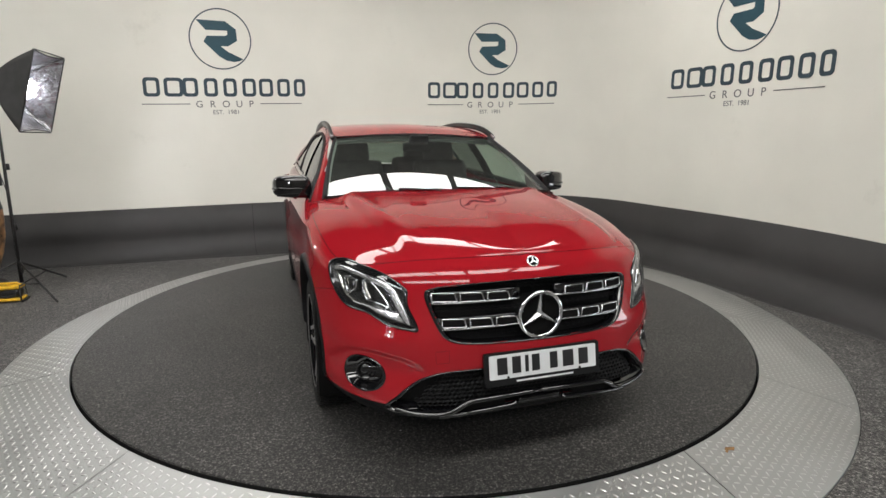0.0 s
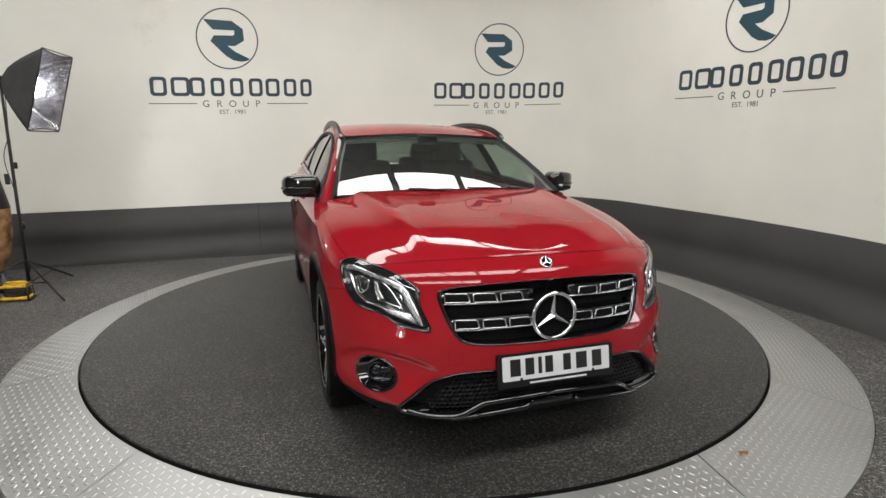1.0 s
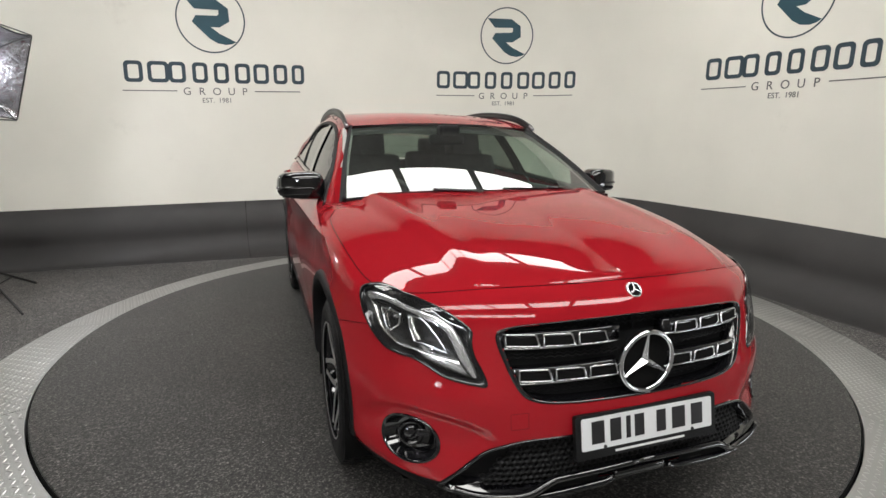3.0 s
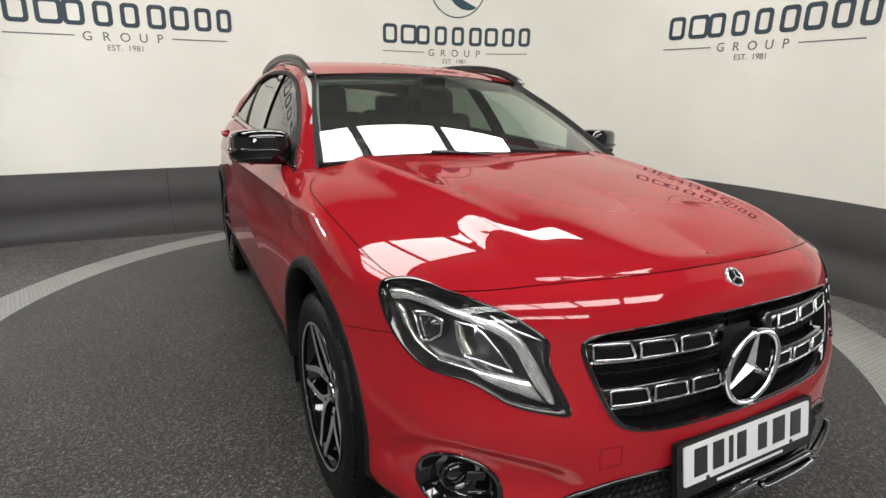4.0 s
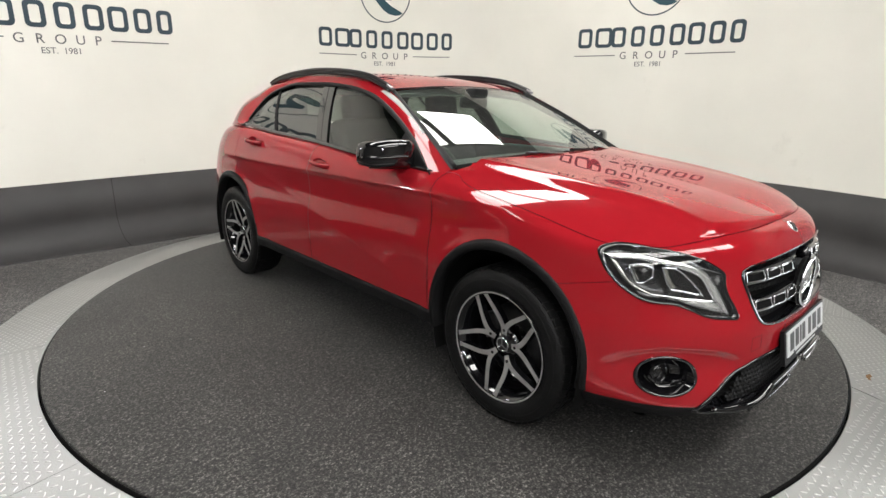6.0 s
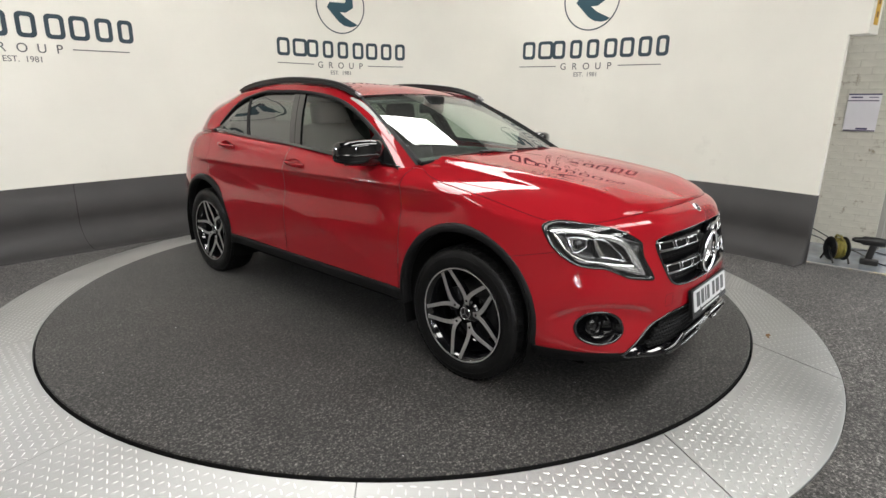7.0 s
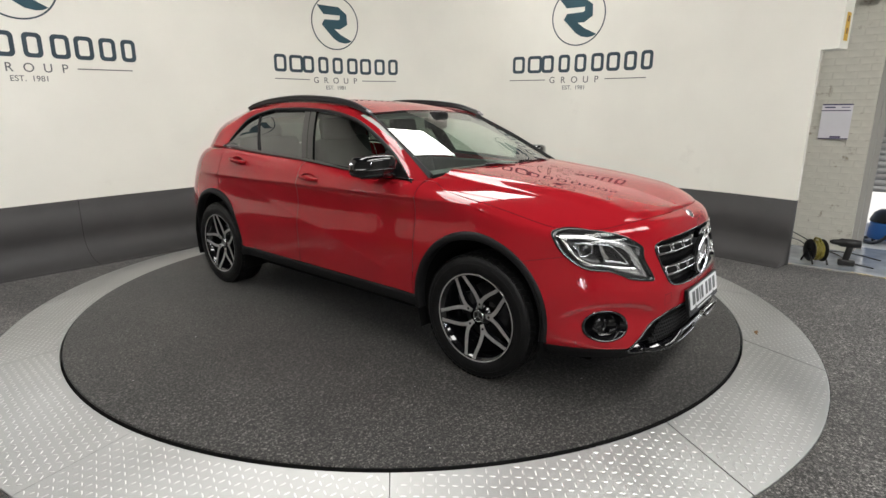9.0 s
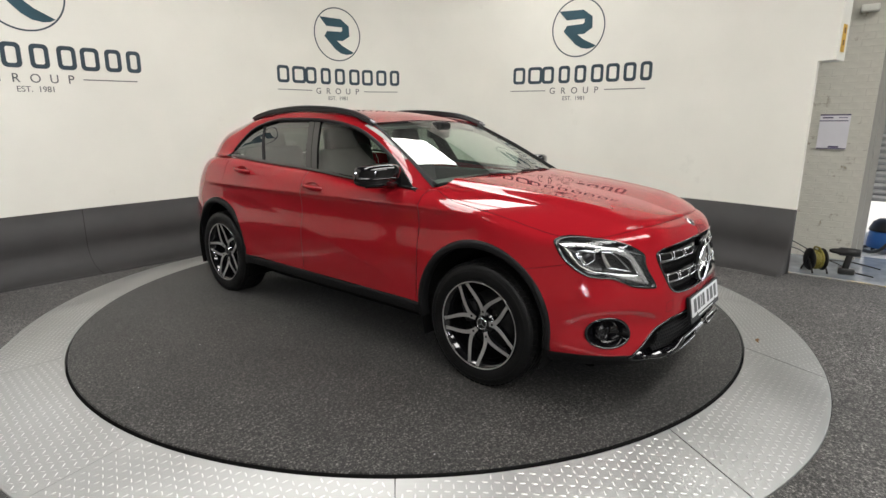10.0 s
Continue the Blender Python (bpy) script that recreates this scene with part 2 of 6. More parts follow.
def sweep(bm, path, radius, seg=8, closed=False, squash=1.0):
    """A round bar along points, added to bm. radius: one number or one for each point."""
    P = [Vector(p) for p in path]
    n = len(P)
    rings = []
    side = None
    for i, p in enumerate(P):
        a, b = P[(i - 1) % n] if closed or i else P[0], P[(i + 1) % n] if closed or i < n - 1 else P[-1]
        d = (b - a).normalized()
        if side is None:
            side = d.orthogonal().normalized()
        side = (side - side.dot(d) * d).normalized()
        up = d.cross(side)
        r = radius[i] if hasattr(radius, "__len__") else radius
        rings.append([bm.verts.new(p + r * (math.cos(2 * math.pi * k / seg) * side + squash * math.sin(2 * math.pi * k / seg) * up)) for k in range(seg)])
    for i in range(n if closed else n - 1):
        A, B = rings[i], rings[(i + 1) % n]
        for k in range(seg):
            bm.faces.new((A[k], A[(k + 1) % seg], B[(k + 1) % seg], B[k]))
    if not closed:
        bm.faces.new(rings[0][::-1])
        bm.faces.new(rings[-1])
    return bm


def lathe(bm, profile, seg=48, axis="z", at=(0, 0, 0)):
    """A turned shape: profile of (radius, height) pairs about an axis."""
    rings = []
    for r, h in profile:
        ring = []
        for k in range(seg):
            c, s = r * math.cos(2 * math.pi * k / seg), r * math.sin(2 * math.pi * k / seg)
            p = (c, s, h) if axis == "z" else (h, c, s) if axis == "x" else (c, h, s)
            ring.append(bm.verts.new(Vector(p) + Vector(at)))
        rings.append(ring)
    for A, B in zip(rings, rings[1:]):
        for k in range(seg):
            bm.faces.new((A[k], A[(k + 1) % seg], B[(k + 1) % seg], B[k]))
    return bm


def spline(points, n, closed=False):
    """n points on a smooth curve through the given ones."""
    P = np.array(points, float)
    m = len(P)
    if closed:
        t = np.linspace(0, m, n, endpoint=False)
        idx = lambda i: P[i % m]
    else:
        t = np.linspace(0, m - 1, n)
        Q = np.vstack([2 * P[0] - P[1], P, 2 * P[-1] - P[-2]])
        idx = lambda i: Q[np.clip(i + 1, 0, m + 1)]
    i = np.floor(t).astype(int)
    if not closed:
        i = np.minimum(i, m - 2)
    f = (t - i)[:, None]
    a, b, c, d = idx(i - 1), idx(i), idx(i + 1), idx(i + 2)
    return 0.5 * (2 * b + (c - a) * f + (2 * a - 5 * b + 4 * c - d) * f**2 + (3 * b - a - 3 * c + d) * f**3)


def table(x, xs, ys):
    """Smooth value at x by a short table."""
    xs, ys = np.array(xs, float), np.array(ys, float)
    x = np.clip(x, xs[0], xs[-1])
    i = np.clip(np.searchsorted(xs, x) - 1, 0, len(xs) - 2)
    m = np.gradient(ys, xs)
    h = xs[i + 1] - xs[i]
    f = (x - xs[i]) / h
    return (2 * f**3 - 3 * f**2 + 1) * ys[i] + (f**3 - 2 * f**2 + f) * h * m[i] + (3 * f**2 - 2 * f**3) * ys[i + 1] + (f**3 - f**2) * h * m[i + 1]


def grid_faces(a, b, wrap=False):
    """Quads of a grid of a rows and b columns."""
    return [(i * b + j, i * b + (j + 1) % b, (i + 1) * b + (j + 1) % b, (i + 1) * b + j) for i in range(a - 1) for j in range(b if wrap else b - 1)]


def prism(bm, outline, depth, m=Matrix(), holes=()):
    """A flat shape with thickness: outline in x, y, raised by depth along z, set by m."""
    def ring(o, z):
        return [bm.verts.new(m @ Vector((x, y, z))) for x, y in o]
    loops = [outline, *holes]
    tops, es = [], []
    for o in loops:
        top, bot = ring(o, depth), ring(o, 0)
        n = len(o)
        for i in range(n):
            bm.faces.new((bot[i], bot[(i + 1) % n], top[(i + 1) % n], top[i]))
        tops.append(top)
    if holes and len(holes) == 1 and len(holes[0]) == len(outline):
        n = len(outline)
        for i in range(n):
            bm.faces.new((tops[0][i], tops[0][(i + 1) % n], tops[1][(i + 1) % n], tops[1][i]))
    else:
        bm.faces.new(tops[0])
    return bm


def arc(cx, cy, rx, ry, n=40, a0=0, a1=360, end=False):
    return [(cx + rx * math.cos(radians(a0 + (a1 - a0) * k / (n - 1 if end else n))), cy + ry * math.sin(radians(a0 + (a1 - a0) * k / (n - 1 if end else n)))) for k in range(n)]


def round_rect(w, h, r, n=5, cx=0, cy=0):
    o = []
    for sx, sy, a in ((1, 1, 0), (-1, 1, 90), (-1, -1, 180), (1, -1, 270)):
        o += arc(cx + sx * (w / 2 - r), cy + sy * (h / 2 - r), r, r, n, a, a + 90, True)
    return o

# Outlines of the car's openings on the positive side (x, y, z).
HL_POINTS = [(.808, -1.745, .852), (.772, -1.779, .875), (.73, -1.842, .877), (.688, -1.922, .867), (.650, -1.975, .857), (.613, -2.02, .843), (.566, -2.07, .812), (.543, -2.09, .787), (.546, -2.098, .754), (.539, -2.11, .714), (.510, -2.142, .633), (.551, -2.122, .628), (.618, -2.074, .640), (.657, -2.036, .662), (.695, -1.995, .681), (.73, -1.953, .684), (.763, -1.905, .693), (.789, -1.856, .72), (.807, -1.815, .755), (.817, -1.776, .80)]
FOG_POINTS = [(.730 + .077 * math.cos(a), -2.018 + .083 * math.cos(a), .420 + .075 * math.sin(a)) for a in np.linspace(0, 2 * math.pi, 12, endpoint=False)]
GRILLE_POINTS = [(.0, -2.2, .830), (.25, -2.185, .824), (.44, -2.142, .806), (.482, -2.138, .775), (.458, -2.168, .69), (.42, -2.19, .615), (.37, -2.21, .585), (.25, -2.24, .573), (.0, -2.26, .570)]
INTAKE_POINTS = [(0, -2.262, .468), (.25, -2.24, .466), (.42, -2.19, .458), (.51, -2.15, .42), (.575, -2.11, .355), (.63, -2.07, .300), (.55, -2.13, .280), (.40, -2.2, .285), (.25, -2.23, .30), (0, -2.25, .30)]


# ---- the room ----
TABLE = Vector((0.139, 0.060, 0))
R_DISC, R_RING = 2.490, 3.050
FLOOR = -0.110

# Carpeted floor, with a round hole for the turntable.
bm = bmesh.new()
RING = Vector((0.270, 0.205, 0))


def rim_r(a):
    """Outer radius of the hand-cut ring by its angle."""
    return R_RING + float(np.interp(math.degrees(a) % 360, [0, 20, 110, 150, 180, 215, 240, 262, 285, 305, 330, 345, 360], [.015, .02, .02, -.04, .02, .06, .075, .055, .0, -.02, -.045, -.03, .015]))


circle = [(RING.x + (rim_r(a) + 0.004) * math.cos(a), RING.y + (rim_r(a) + 0.004) * math.sin(a)) for a in np.linspace(0, 2 * math.pi, 128, endpoint=False)]
far = []
for cx, cy in circle:
    d = Vector((cx - RING.x, cy - RING.y))
    d = d / max(abs(d.x), abs(d.y)) * 11
    far.append((min(RING.x + d.x, 4.55), RING.y + d.y))
V0 = [bm.verts.new((x, y, FLOOR)) for x, y in circle]
V1 = [bm.verts.new((x, y, FLOOR)) for x, y in far]
for i in range(128):
    bm.faces.new((V0[i], V1[i], V1[(i + 1) % 128], V0[(i + 1) % 128]))
tagged(part("floor", bm, CARPET), "grey looped carpet floor with dusty specks", "floor", kind="structure")

# Pit under the turntable.
bm = bmesh.new()
lathe(bm, [(R_RING + 0.12, FLOOR - .01), (R_RING + 0.12, -0.2), (0.01, -0.2)], 96, at=RING)
tagged(part("turntable_pit", bm, GAP), "dark recess under the turntable", "pit", kind="structure")

# Turning disc with carpet.
bm = bmesh.new()
lathe(bm, [(0.002, 0), (1.2, 0), (R_DISC - 0.021, 0), (R_DISC - 0.016, -0.002), (R_DISC - 0.014, -0.02), (R_DISC - 0.05, -0.06), (0.01, -0.06)], 160)
disc = tagged(new("turntable"), "round turntable covered in charcoal carpet", "turntable", kind="structure")
disc.location = TABLE
part("carpet_disc", bm, DISC, disc)
bm = bmesh.new()
lathe(bm, [(R_DISC - 0.013, -0.05), (R_DISC - 0.013, -0.005), (R_DISC - 0.009, -0.007), (R_DISC - 0.008, -0.05)], 160)
part("edge_strip", bm, GAP, disc, "black metal edge strip")

# Ring of tread plate that ramps down to the floor, in twelve segments, each with its raised lozenges.
ring = tagged(new("tread_plate_ring"), "ramped ring of worn silver tread plate round the turntable", "floor plate", kind="structure")
CUT_IN = [-77.0, -50, -22, 8, 39, 70, 101, 132, 161.9, 192.3, 221.0, 252.0]
CUT_OUT = [-81.2, -53.6, -25.4, 5.6, 38.4, 71.4, 103.9, 135.7, 163.2, 191.8, 221.9, 249.9]
SEAM_GAP = [.0015, .0004, .0004, .0004, .0004, .0004, .0004, .0004, .0005, .0004, .0008, .0015]
Z_IN, Z_OUT = -.014, FLOOR + .004
TC, RC = np.array(TABLE[:2]), np.array(RING[:2])


def ramp(a_in, a_out, f):
    """A place on the ramp: f from the inner edge to the outer edge."""
    p = TC + R_DISC * np.array((math.cos(a_in), math.sin(a_in)))
    q = RC + rim_r(a_out) * np.array((math.cos(a_out), math.sin(a_out)))
    return (*(p + (q - p) * f), Z_IN + (Z_OUT - Z_IN) * f)


for k in range(12):
    turn = 360 if k == 11 else 0
    g0, g1 = SEAM_GAP[k], SEAM_GAP[(k + 1) % 12]
    i0, i1 = radians(CUT_IN[k]) + g0, radians(CUT_IN[(k + 1) % 12] + turn) - g1
    o0, o1 = radians(CUT_OUT[k]) + g0 * .82, radians(CUT_OUT[(k + 1) % 12] + turn) - g1 * .82
    bm = bmesh.new()
    secs = []
    for u in np.linspace(0, 1, 16):
        L = [ramp(i0 + (i1 - i0) * u, o0 + (o1 - o0) * u, f) for f in (0, 0, .006, .994, 1, 1)]
        secs.append([bm.verts.new((x, y, z + dz)) for (x, y, z), dz in zip(L, (-.05, -.002, 0, 0, -.002, -.05))])
    for A, B in zip(secs, secs[1:]):
        for q in range(5):
            bm.faces.new((A[q], A[q + 1], B[q + 1], B[q]))
    bm.faces.new(secs[0])
    bm.faces.new(secs[-1])
    seg = part("plate", bm, PLATE, ring, smooth=False)
    am = (i0 + i1) / 2
    base = am + math.pi / 2 + (0, .0, .5, .0)[k % 4]
    ex, ey = np.array((math.cos(base), math.sin(base))), np.array((-math.sin(base), math.cos(base)))
    mid_p = np.array(ramp(am, (o0 + o1) / 2, .5)[:2])
    c0, c1 = [(np.array(ramp(a, b, 0)[:2]), np.array(ramp(a, b, 1)[:2])) for a, b in ((i0, o0), (i1, o1))]
    def clear(p, c, sg):
        d = c[1] - c[0]
        return sg * (d[0] * (p[1] - c[0][1]) - d[1] * (p[0] - c[0][0])) / math.hypot(*d)
    vs, fs = [], []
    for i in range(-30, 31):
        for j in range(-14, 15):
            p = mid_p + ex * i * .036 + ey * j * .036
            r_in, r_out = math.hypot(*(p - TC)) - R_DISC, rim_r(math.atan2(p[1] - RC[1], p[0] - RC[0])) - math.hypot(*(p - RC))
            if min(r_in, r_out, clear(p, c0, 1), clear(p, c1, -1)) < .016:
                continue
            z0 = Z_IN + (Z_OUT - Z_IN) * r_in / (r_in + r_out)
            rad = (p - TC) / math.hypot(*(p - TC))
            slope = (Z_OUT - Z_IN) / (r_in + r_out)
            t = base + (math.pi / 4 if (i + j) % 2 else -math.pi / 4)
            d, n = np.array((math.cos(t), math.sin(t))), np.array((-math.sin(t), math.cos(t)))
            b0 = len(vs)
            for u, v, z in ((-.015, 0, -.0001), (-.007, -.0036, -.0001), (.007, -.0036, -.0001), (.015, 0, -.0001), (.007, .0036, -.0001), (-.007, .0036, -.0001), (-.008, 0, .0024), (.008, 0, .0024)):
                w = d * u + n * v
                vs.append((p[0] + w[0], p[1] + w[1], z0 + z + slope * float(w @ rad)))
            fs += [tuple(b0 + m for m in f) for f in ((0, 1, 6), (1, 2, 7, 6), (2, 3, 7), (3, 4, 7), (4, 5, 6, 7), (5, 0, 6))]
    tagged(raw("tread_pattern", vs, fs, TREAD, seg), kind="stuff")

# The wall: a smooth plan line, slightly higher at one end.
# The first two points are added out of view for the side window's reflection.
PLAN = spline([(-6.6, 2.72), (-5.6, 2.90), (-4.7, 3.07), (-3.9, 3.22), (-2.4, 3.40), (-1.2, 3.54), (0.2, 3.63), (1.3, 3.63), (2.3, 3.50), (3.10, 3.14), (3.56, 2.40), (3.70, 1.40), (3.80, 0.4), (3.79, -0.6), (3.65, -1.5), (3.46, -2.235)], 480)
seglen = np.r_[0, np.cumsum(np.hypot(*np.diff(PLAN, axis=0).T))]
TANG = np.gradient(PLAN, axis=0)
TANG /= np.hypot(*TANG.T)[:, None]
INW = np.c_[TANG[:, 1], -TANG[:, 0]]          # towards the car
BAND = 0.555


def lift(x):
    return 0.006 * x


def wall_at(s):
    """Plan point, tangent and inward normal at arc length s."""
    f = lambda a: np.interp(s, seglen, a)
    return np.array((f(PLAN[:, 0]), f(PLAN[:, 1]))), np.array((f(TANG[:, 0]), f(TANG[:, 1]))), np.array((f(INW[:, 0]), f(INW[:, 1])))


def s_of(x, y):
    return seglen[np.argmin(np.hypot(PLAN[:, 0] - x, PLAN[:, 1] - y))]


def extrude_plan(name, profile, material, label, category):
    """profile: (inward offset, height) pairs, closed, carried along the wall's plan."""
    vs = []
    for p, nrm in zip(PLAN, INW):
        narrow = np.interp(p[1], [-2.25, -1.3, -.6, 1.5], [.55, .74, 1.02, .97]) if p[0] > 2 else np.interp(p[0], [-4.2, -3.5, -2.3, -1.3, 0., 2.], [.10, .26, .52, .78, .9, .97])
        for o, z in profile:
            q = p + nrm * (o if o < .013 else o * narrow)
            vs.append((q[0], q[1], z + (lift(p[0]) if z > 0.2 else 0)))
    b = len(profile)
    fs = grid_faces(len(PLAN), b, True)
    fs += [tuple(range(b)), tuple((len(PLAN) - 1) * b + k for k in range(b))][::1]
    return tagged(raw(name, vs, fs, material), label, category, kind="structure")


extrude_plan("wall_curved", [(0.0, BAND), (0.0, 4.35), (-0.04, 4.35), (-0.04, BAND)], WHITE, "curved white painted studio wall with dark blue signs", "wall").data.shade_flat()
cove = [(0.012, BAND), (0.012, 0.20)] + [(0.012 + 0.40 * (1 - math.cos(a)), 0.20 - (0.19 - FLOOR) * math.sin(a)) for a in np.linspace(0.15, math.pi / 2, 14)]
cove += [(0.425, FLOOR + .007), (0.431, FLOOR + .005), (0.432, FLOOR - 0.03), (-0.04, FLOOR - 0.03), (-0.04, BAND)]
extrude_plan("baseboard_cove", cove, COVE, "black coved skirting curving from floor to wall", "skirting")
# butt joint between two lengths of the skirting
jp, jt, jn = wall_at(s_of(-1.267, 3.534))
bm = bmesh.new()
jrows = [[bm.verts.new((*(jp + jt * w + jn * ((o if o < .013 else o * .78) + .0012)), z + .001)) for o, z in cove[:-4]] for w in (-.0022, .0022)]
for k in range(len(jrows[0]) - 1):
    bm.faces.new((jrows[0][k], jrows[0][k + 1], jrows[1][k + 1], jrows[1][k]))
tagged(part("trim_skirting_joint", bm, GAP), "dark butt joint in the black skirting", "trim", kind="structure")


# ---- signs on the wall ----
def vinyl(name, flat, s0, z0, tilt, material, parent, smooth=False):
    """Lay a flat shape (u along, v up, d proud) on the curved wall."""
    us = [v.co.x for v in flat.verts]
    for u in np.arange(min(us) + .03, max(us), .04):
        bmesh.ops.bisect_plane(flat, geom=flat.verts[:] + flat.edges[:] + flat.faces[:], plane_co=(u, 0, 0), plane_no=(1, 0, 0), dist=1e-6)
    tn = math.tan(radians(tilt))
    for v in flat.verts:
        u, w, d = v.co
        p, t, n = wall_at(s0 + u)
        q = p + n * (d + .001)
        v.co = (q[0], q[1], z0 + w + u * tn)
    return part(name, flat, material, parent, smooth=smooth)


def wall_sign(s0, z0, tilt, shift=0.0, low=0.0):
    """A painted sign: emblem in a ring over a row of dark blocks, a thin line and a date."""
    p, t, n = wall_at(s0)
    sign = tagged(new("wall_sign"), "dark blue vinyl sign with ring emblem on the white wall", "sign", "signs on the wall")
    bm = bmesh.new()
    prism(bm, arc(0, .79, .367, .367, 72), .003, holes=[arc(0, .79, .352, .352, 72)])
    vinyl("sign_ring", bm, s0 + shift, z0, tilt, NAVY, sign)
    k = .00695
    shape = [(-39, 32), (9, 31), (27, 18), (28, -2), (12, -12), (-1, -12), (12, -22), (37, -34), (30, -37.5), (21, -39), (8, -37), (-4, -30), (-29, -5), (-23, 5), (9, 6), (12, 8), (12, 15), (-24, 15), (-32, 24)]
    bm = bmesh.new()
    prism(bm, [(x * k, .79 + y * k) for x, y in shape], .003)
    bmesh.ops.triangulate(bm, faces=[f for f in bm.faces if len(f.verts) > 4])
    vinyl("sign_emblem", bm, s0 + shift, z0, tilt, TEAL, sign)
    for a, b in ((0, .100), (.117, .232), (.224, .320), (.349, .438), (.466, .555), (.584, .676), (.690, .786), (.808, .897), (.918, 1.0)):
        u, w = ((a + b) / 2 - .5) * 1.955, (b - a) * 1.955
        bm = bmesh.new()
        prism(bm, round_rect(w - .012, .226, .045, 5, u, .205), .003, holes=[round_rect(w - .012 - .078, .226 - .078, .02, 5, u, .205)])
        vinyl("sign_block", bm, s0, z0, tilt, NAVY, sign)
    for u0, u1 in ((-.955, -.415), (.425, .96)):
        bm = bmesh.new()
        prism(bm, [(u0, -.005), (u1, -.005), (u1, .005), (u0, .005)], .003)
        vinyl("sign_line", bm, s0 + low, z0, tilt, GREYV, sign)
    def letters(text, size, u, v):
        cu = bpy.data.curves.new("letters", "FONT")
        cu.body, cu.size, cu.align_x, cu.extrude = text, size, "CENTER", .0015
        tmp = bpy.data.objects.new("letters", cu)
        me = bpy.data.meshes.new_from_object(tmp)
        bm = bmesh.new()
        bm.from_mesh(me)
        bpy.data.objects.remove(tmp)
        bmesh.ops.translate(bm, verts=bm.verts, vec=(u, v, .0015))
        return bm
    for u, ch in zip((-.312, -.155, .005, .165, .312), "GROUP"):
        vinyl("sign_letter", letters(ch, .118, u, -.042), s0 + low, z0, tilt, GREYV, sign)
    for u, word in ((-.095, "EST."), (.09, "1981")):
        vinyl("sign_date", letters(word, .076, u, -.128), s0 + low, z0, tilt, GREYV, sign)
    return sign


wall_sign((s_of(-2.40, 3.40) + s_of(-.535, 3.60)) / 2, 1.845, 2.0, -.05, -.045)
wall_sign((s_of(1.273, 3.63) + s_of(3.10, 3.14)) / 2, 1.924, 1.1, 0, -.02)
wall_sign((s_of(3.69, 1.40) + s_of(3.79, -.50)) / 2, 1.900, -1.0, -.045, -.06)


# ---- the car: painted shell ----
car = thing("car", "glossy red compact SUV parked on the turntable", "car")


def spl_basis(n_ctrl, t):
    """Rows of cubic B-spline weights, with the ends held."""
    W = np.zeros((len(t), n_ctrl + 2))
    i = np.minimum(np.floor(t).astype(int), n_ctrl - 2)
    f = t - i
    for k, w in enumerate(((1 - f)**3, 3 * f**3 - 6 * f**2 + 4, -3 * f**3 + 3 * f**2 + 3 * f + 1, f**3)):
        W[np.arange(len(t)), i + k] += w / 6
    out = W[:, 1:-1].copy()
    out[:, 0] += 2 * W[:, 0]
    out[:, 1] -= W[:, 0]
    out[:, -1] += 2 * W[:, -1]
    out[:, -2] -= W[:, -1]
    return out


def half_width(z):
    return table(z, [.235, .30, .40, .50, .65, .78, .88, .95, 1.0, 1.06, 1.15], [.825, .880, .894, .899, .905, .904, .897, .888, .876, .856, .83])


def nose(z):
    return table(z, [.235, .28, .36, .45, .55, .65, .75, .83, .88, .91], [-2.186, -2.236, -2.244, -2.233, -2.236, -2.228, -2.210, -2.186, -2.160, -2.128])


def tail(z):
    return table(z, [.24, .35, .5, .7, .9, 1.0, 1.15], [2.00, 2.13, 2.19, 2.20, 2.13, 2.08, 1.99])


def ridge_front(phi):
    return table(phi, [0, 30, 50, 65, 80, 90], [.910, .900, .882, .884, .932, .976])


def ridge_side(y):
    return table(y, [-1.25, -.95, -.4, .2, .8, 1.2], [.976, 1.020, 1.05, 1.09, 1.12, 1.15])


def hood_mid(y):
    return table(y, [-2.13, -1.9, -1.6, -1.3, -.97, -.5], [.912, .962, 1.012, 1.050, 1.085, 1.11])


T_UP = [0, .05, .12, .22, .34, .46, .58, .70, .82, .91, .965, 1.0]
W_IN = [.04, .10, .22, .40, .60, .80, 1.0]


def bluff(z):
    """How square the plan of the corners is, by height."""
    return table(z, [.235, .32, .45, .54, .62, .70, .85], [3.35, 3.25, 3.10, 3.06, 2.82, 2.67, 2.62])


FRONT = [("f", a) for a in range(0, 90, 9)]
SIDE = [("s", y) for y in np.linspace(-1.25, 1.2, 14)]
REAR = [("r", a) for a in range(81, -1, -9)]
net = []
for kind, val in FRONT + SIDE + REAR:
    zr = ridge_front(val) if kind == "f" else ridge_side(val) if kind == "s" else table(val, [0, 30, 60, 90], [1.05, 1.08, 1.13, 1.15])
    row = []
    for t in T_UP:
        z = .235 + (zr - .235) * t
        ins = .035 if t == 1 else .010 if t == .965 else 0
        a, y = half_width(z) - ins, val
        pw = 2 / (bluff(z) if kind == "f" else 3.2)
        sn, cs = (math.sin(radians(val))**pw, math.cos(radians(val))**pw) if kind != "s" else (1, 0)
        if kind == "f":
            y = -1.25 + (nose(z) + ins + 1.25) * cs
        if kind == "r":
            y = 1.2 + (tail(z) - ins - 1.2) * cs
        row.append((a * sn, y, z))
    rx, ry, rz = row[-1]
    ys = -2.06 + .81 * (val / 90)**1.4 if kind == "f" else val if kind == "s" else 1.2 + .7 * (1 - val / 90)
    zc = hood_mid(ys) if kind != "r" else rz + .01
    for w in W_IN:
        row.append((rx * (1 - w), ry + (ys - ry) * w, rz + (zc - rz) * (1 - (1 - w)**4.5)))
    net.append(row)
net = np.array(net)
V_HOOD = 11.45
S_T = np.linspace(0, len(net) - 1, 330)


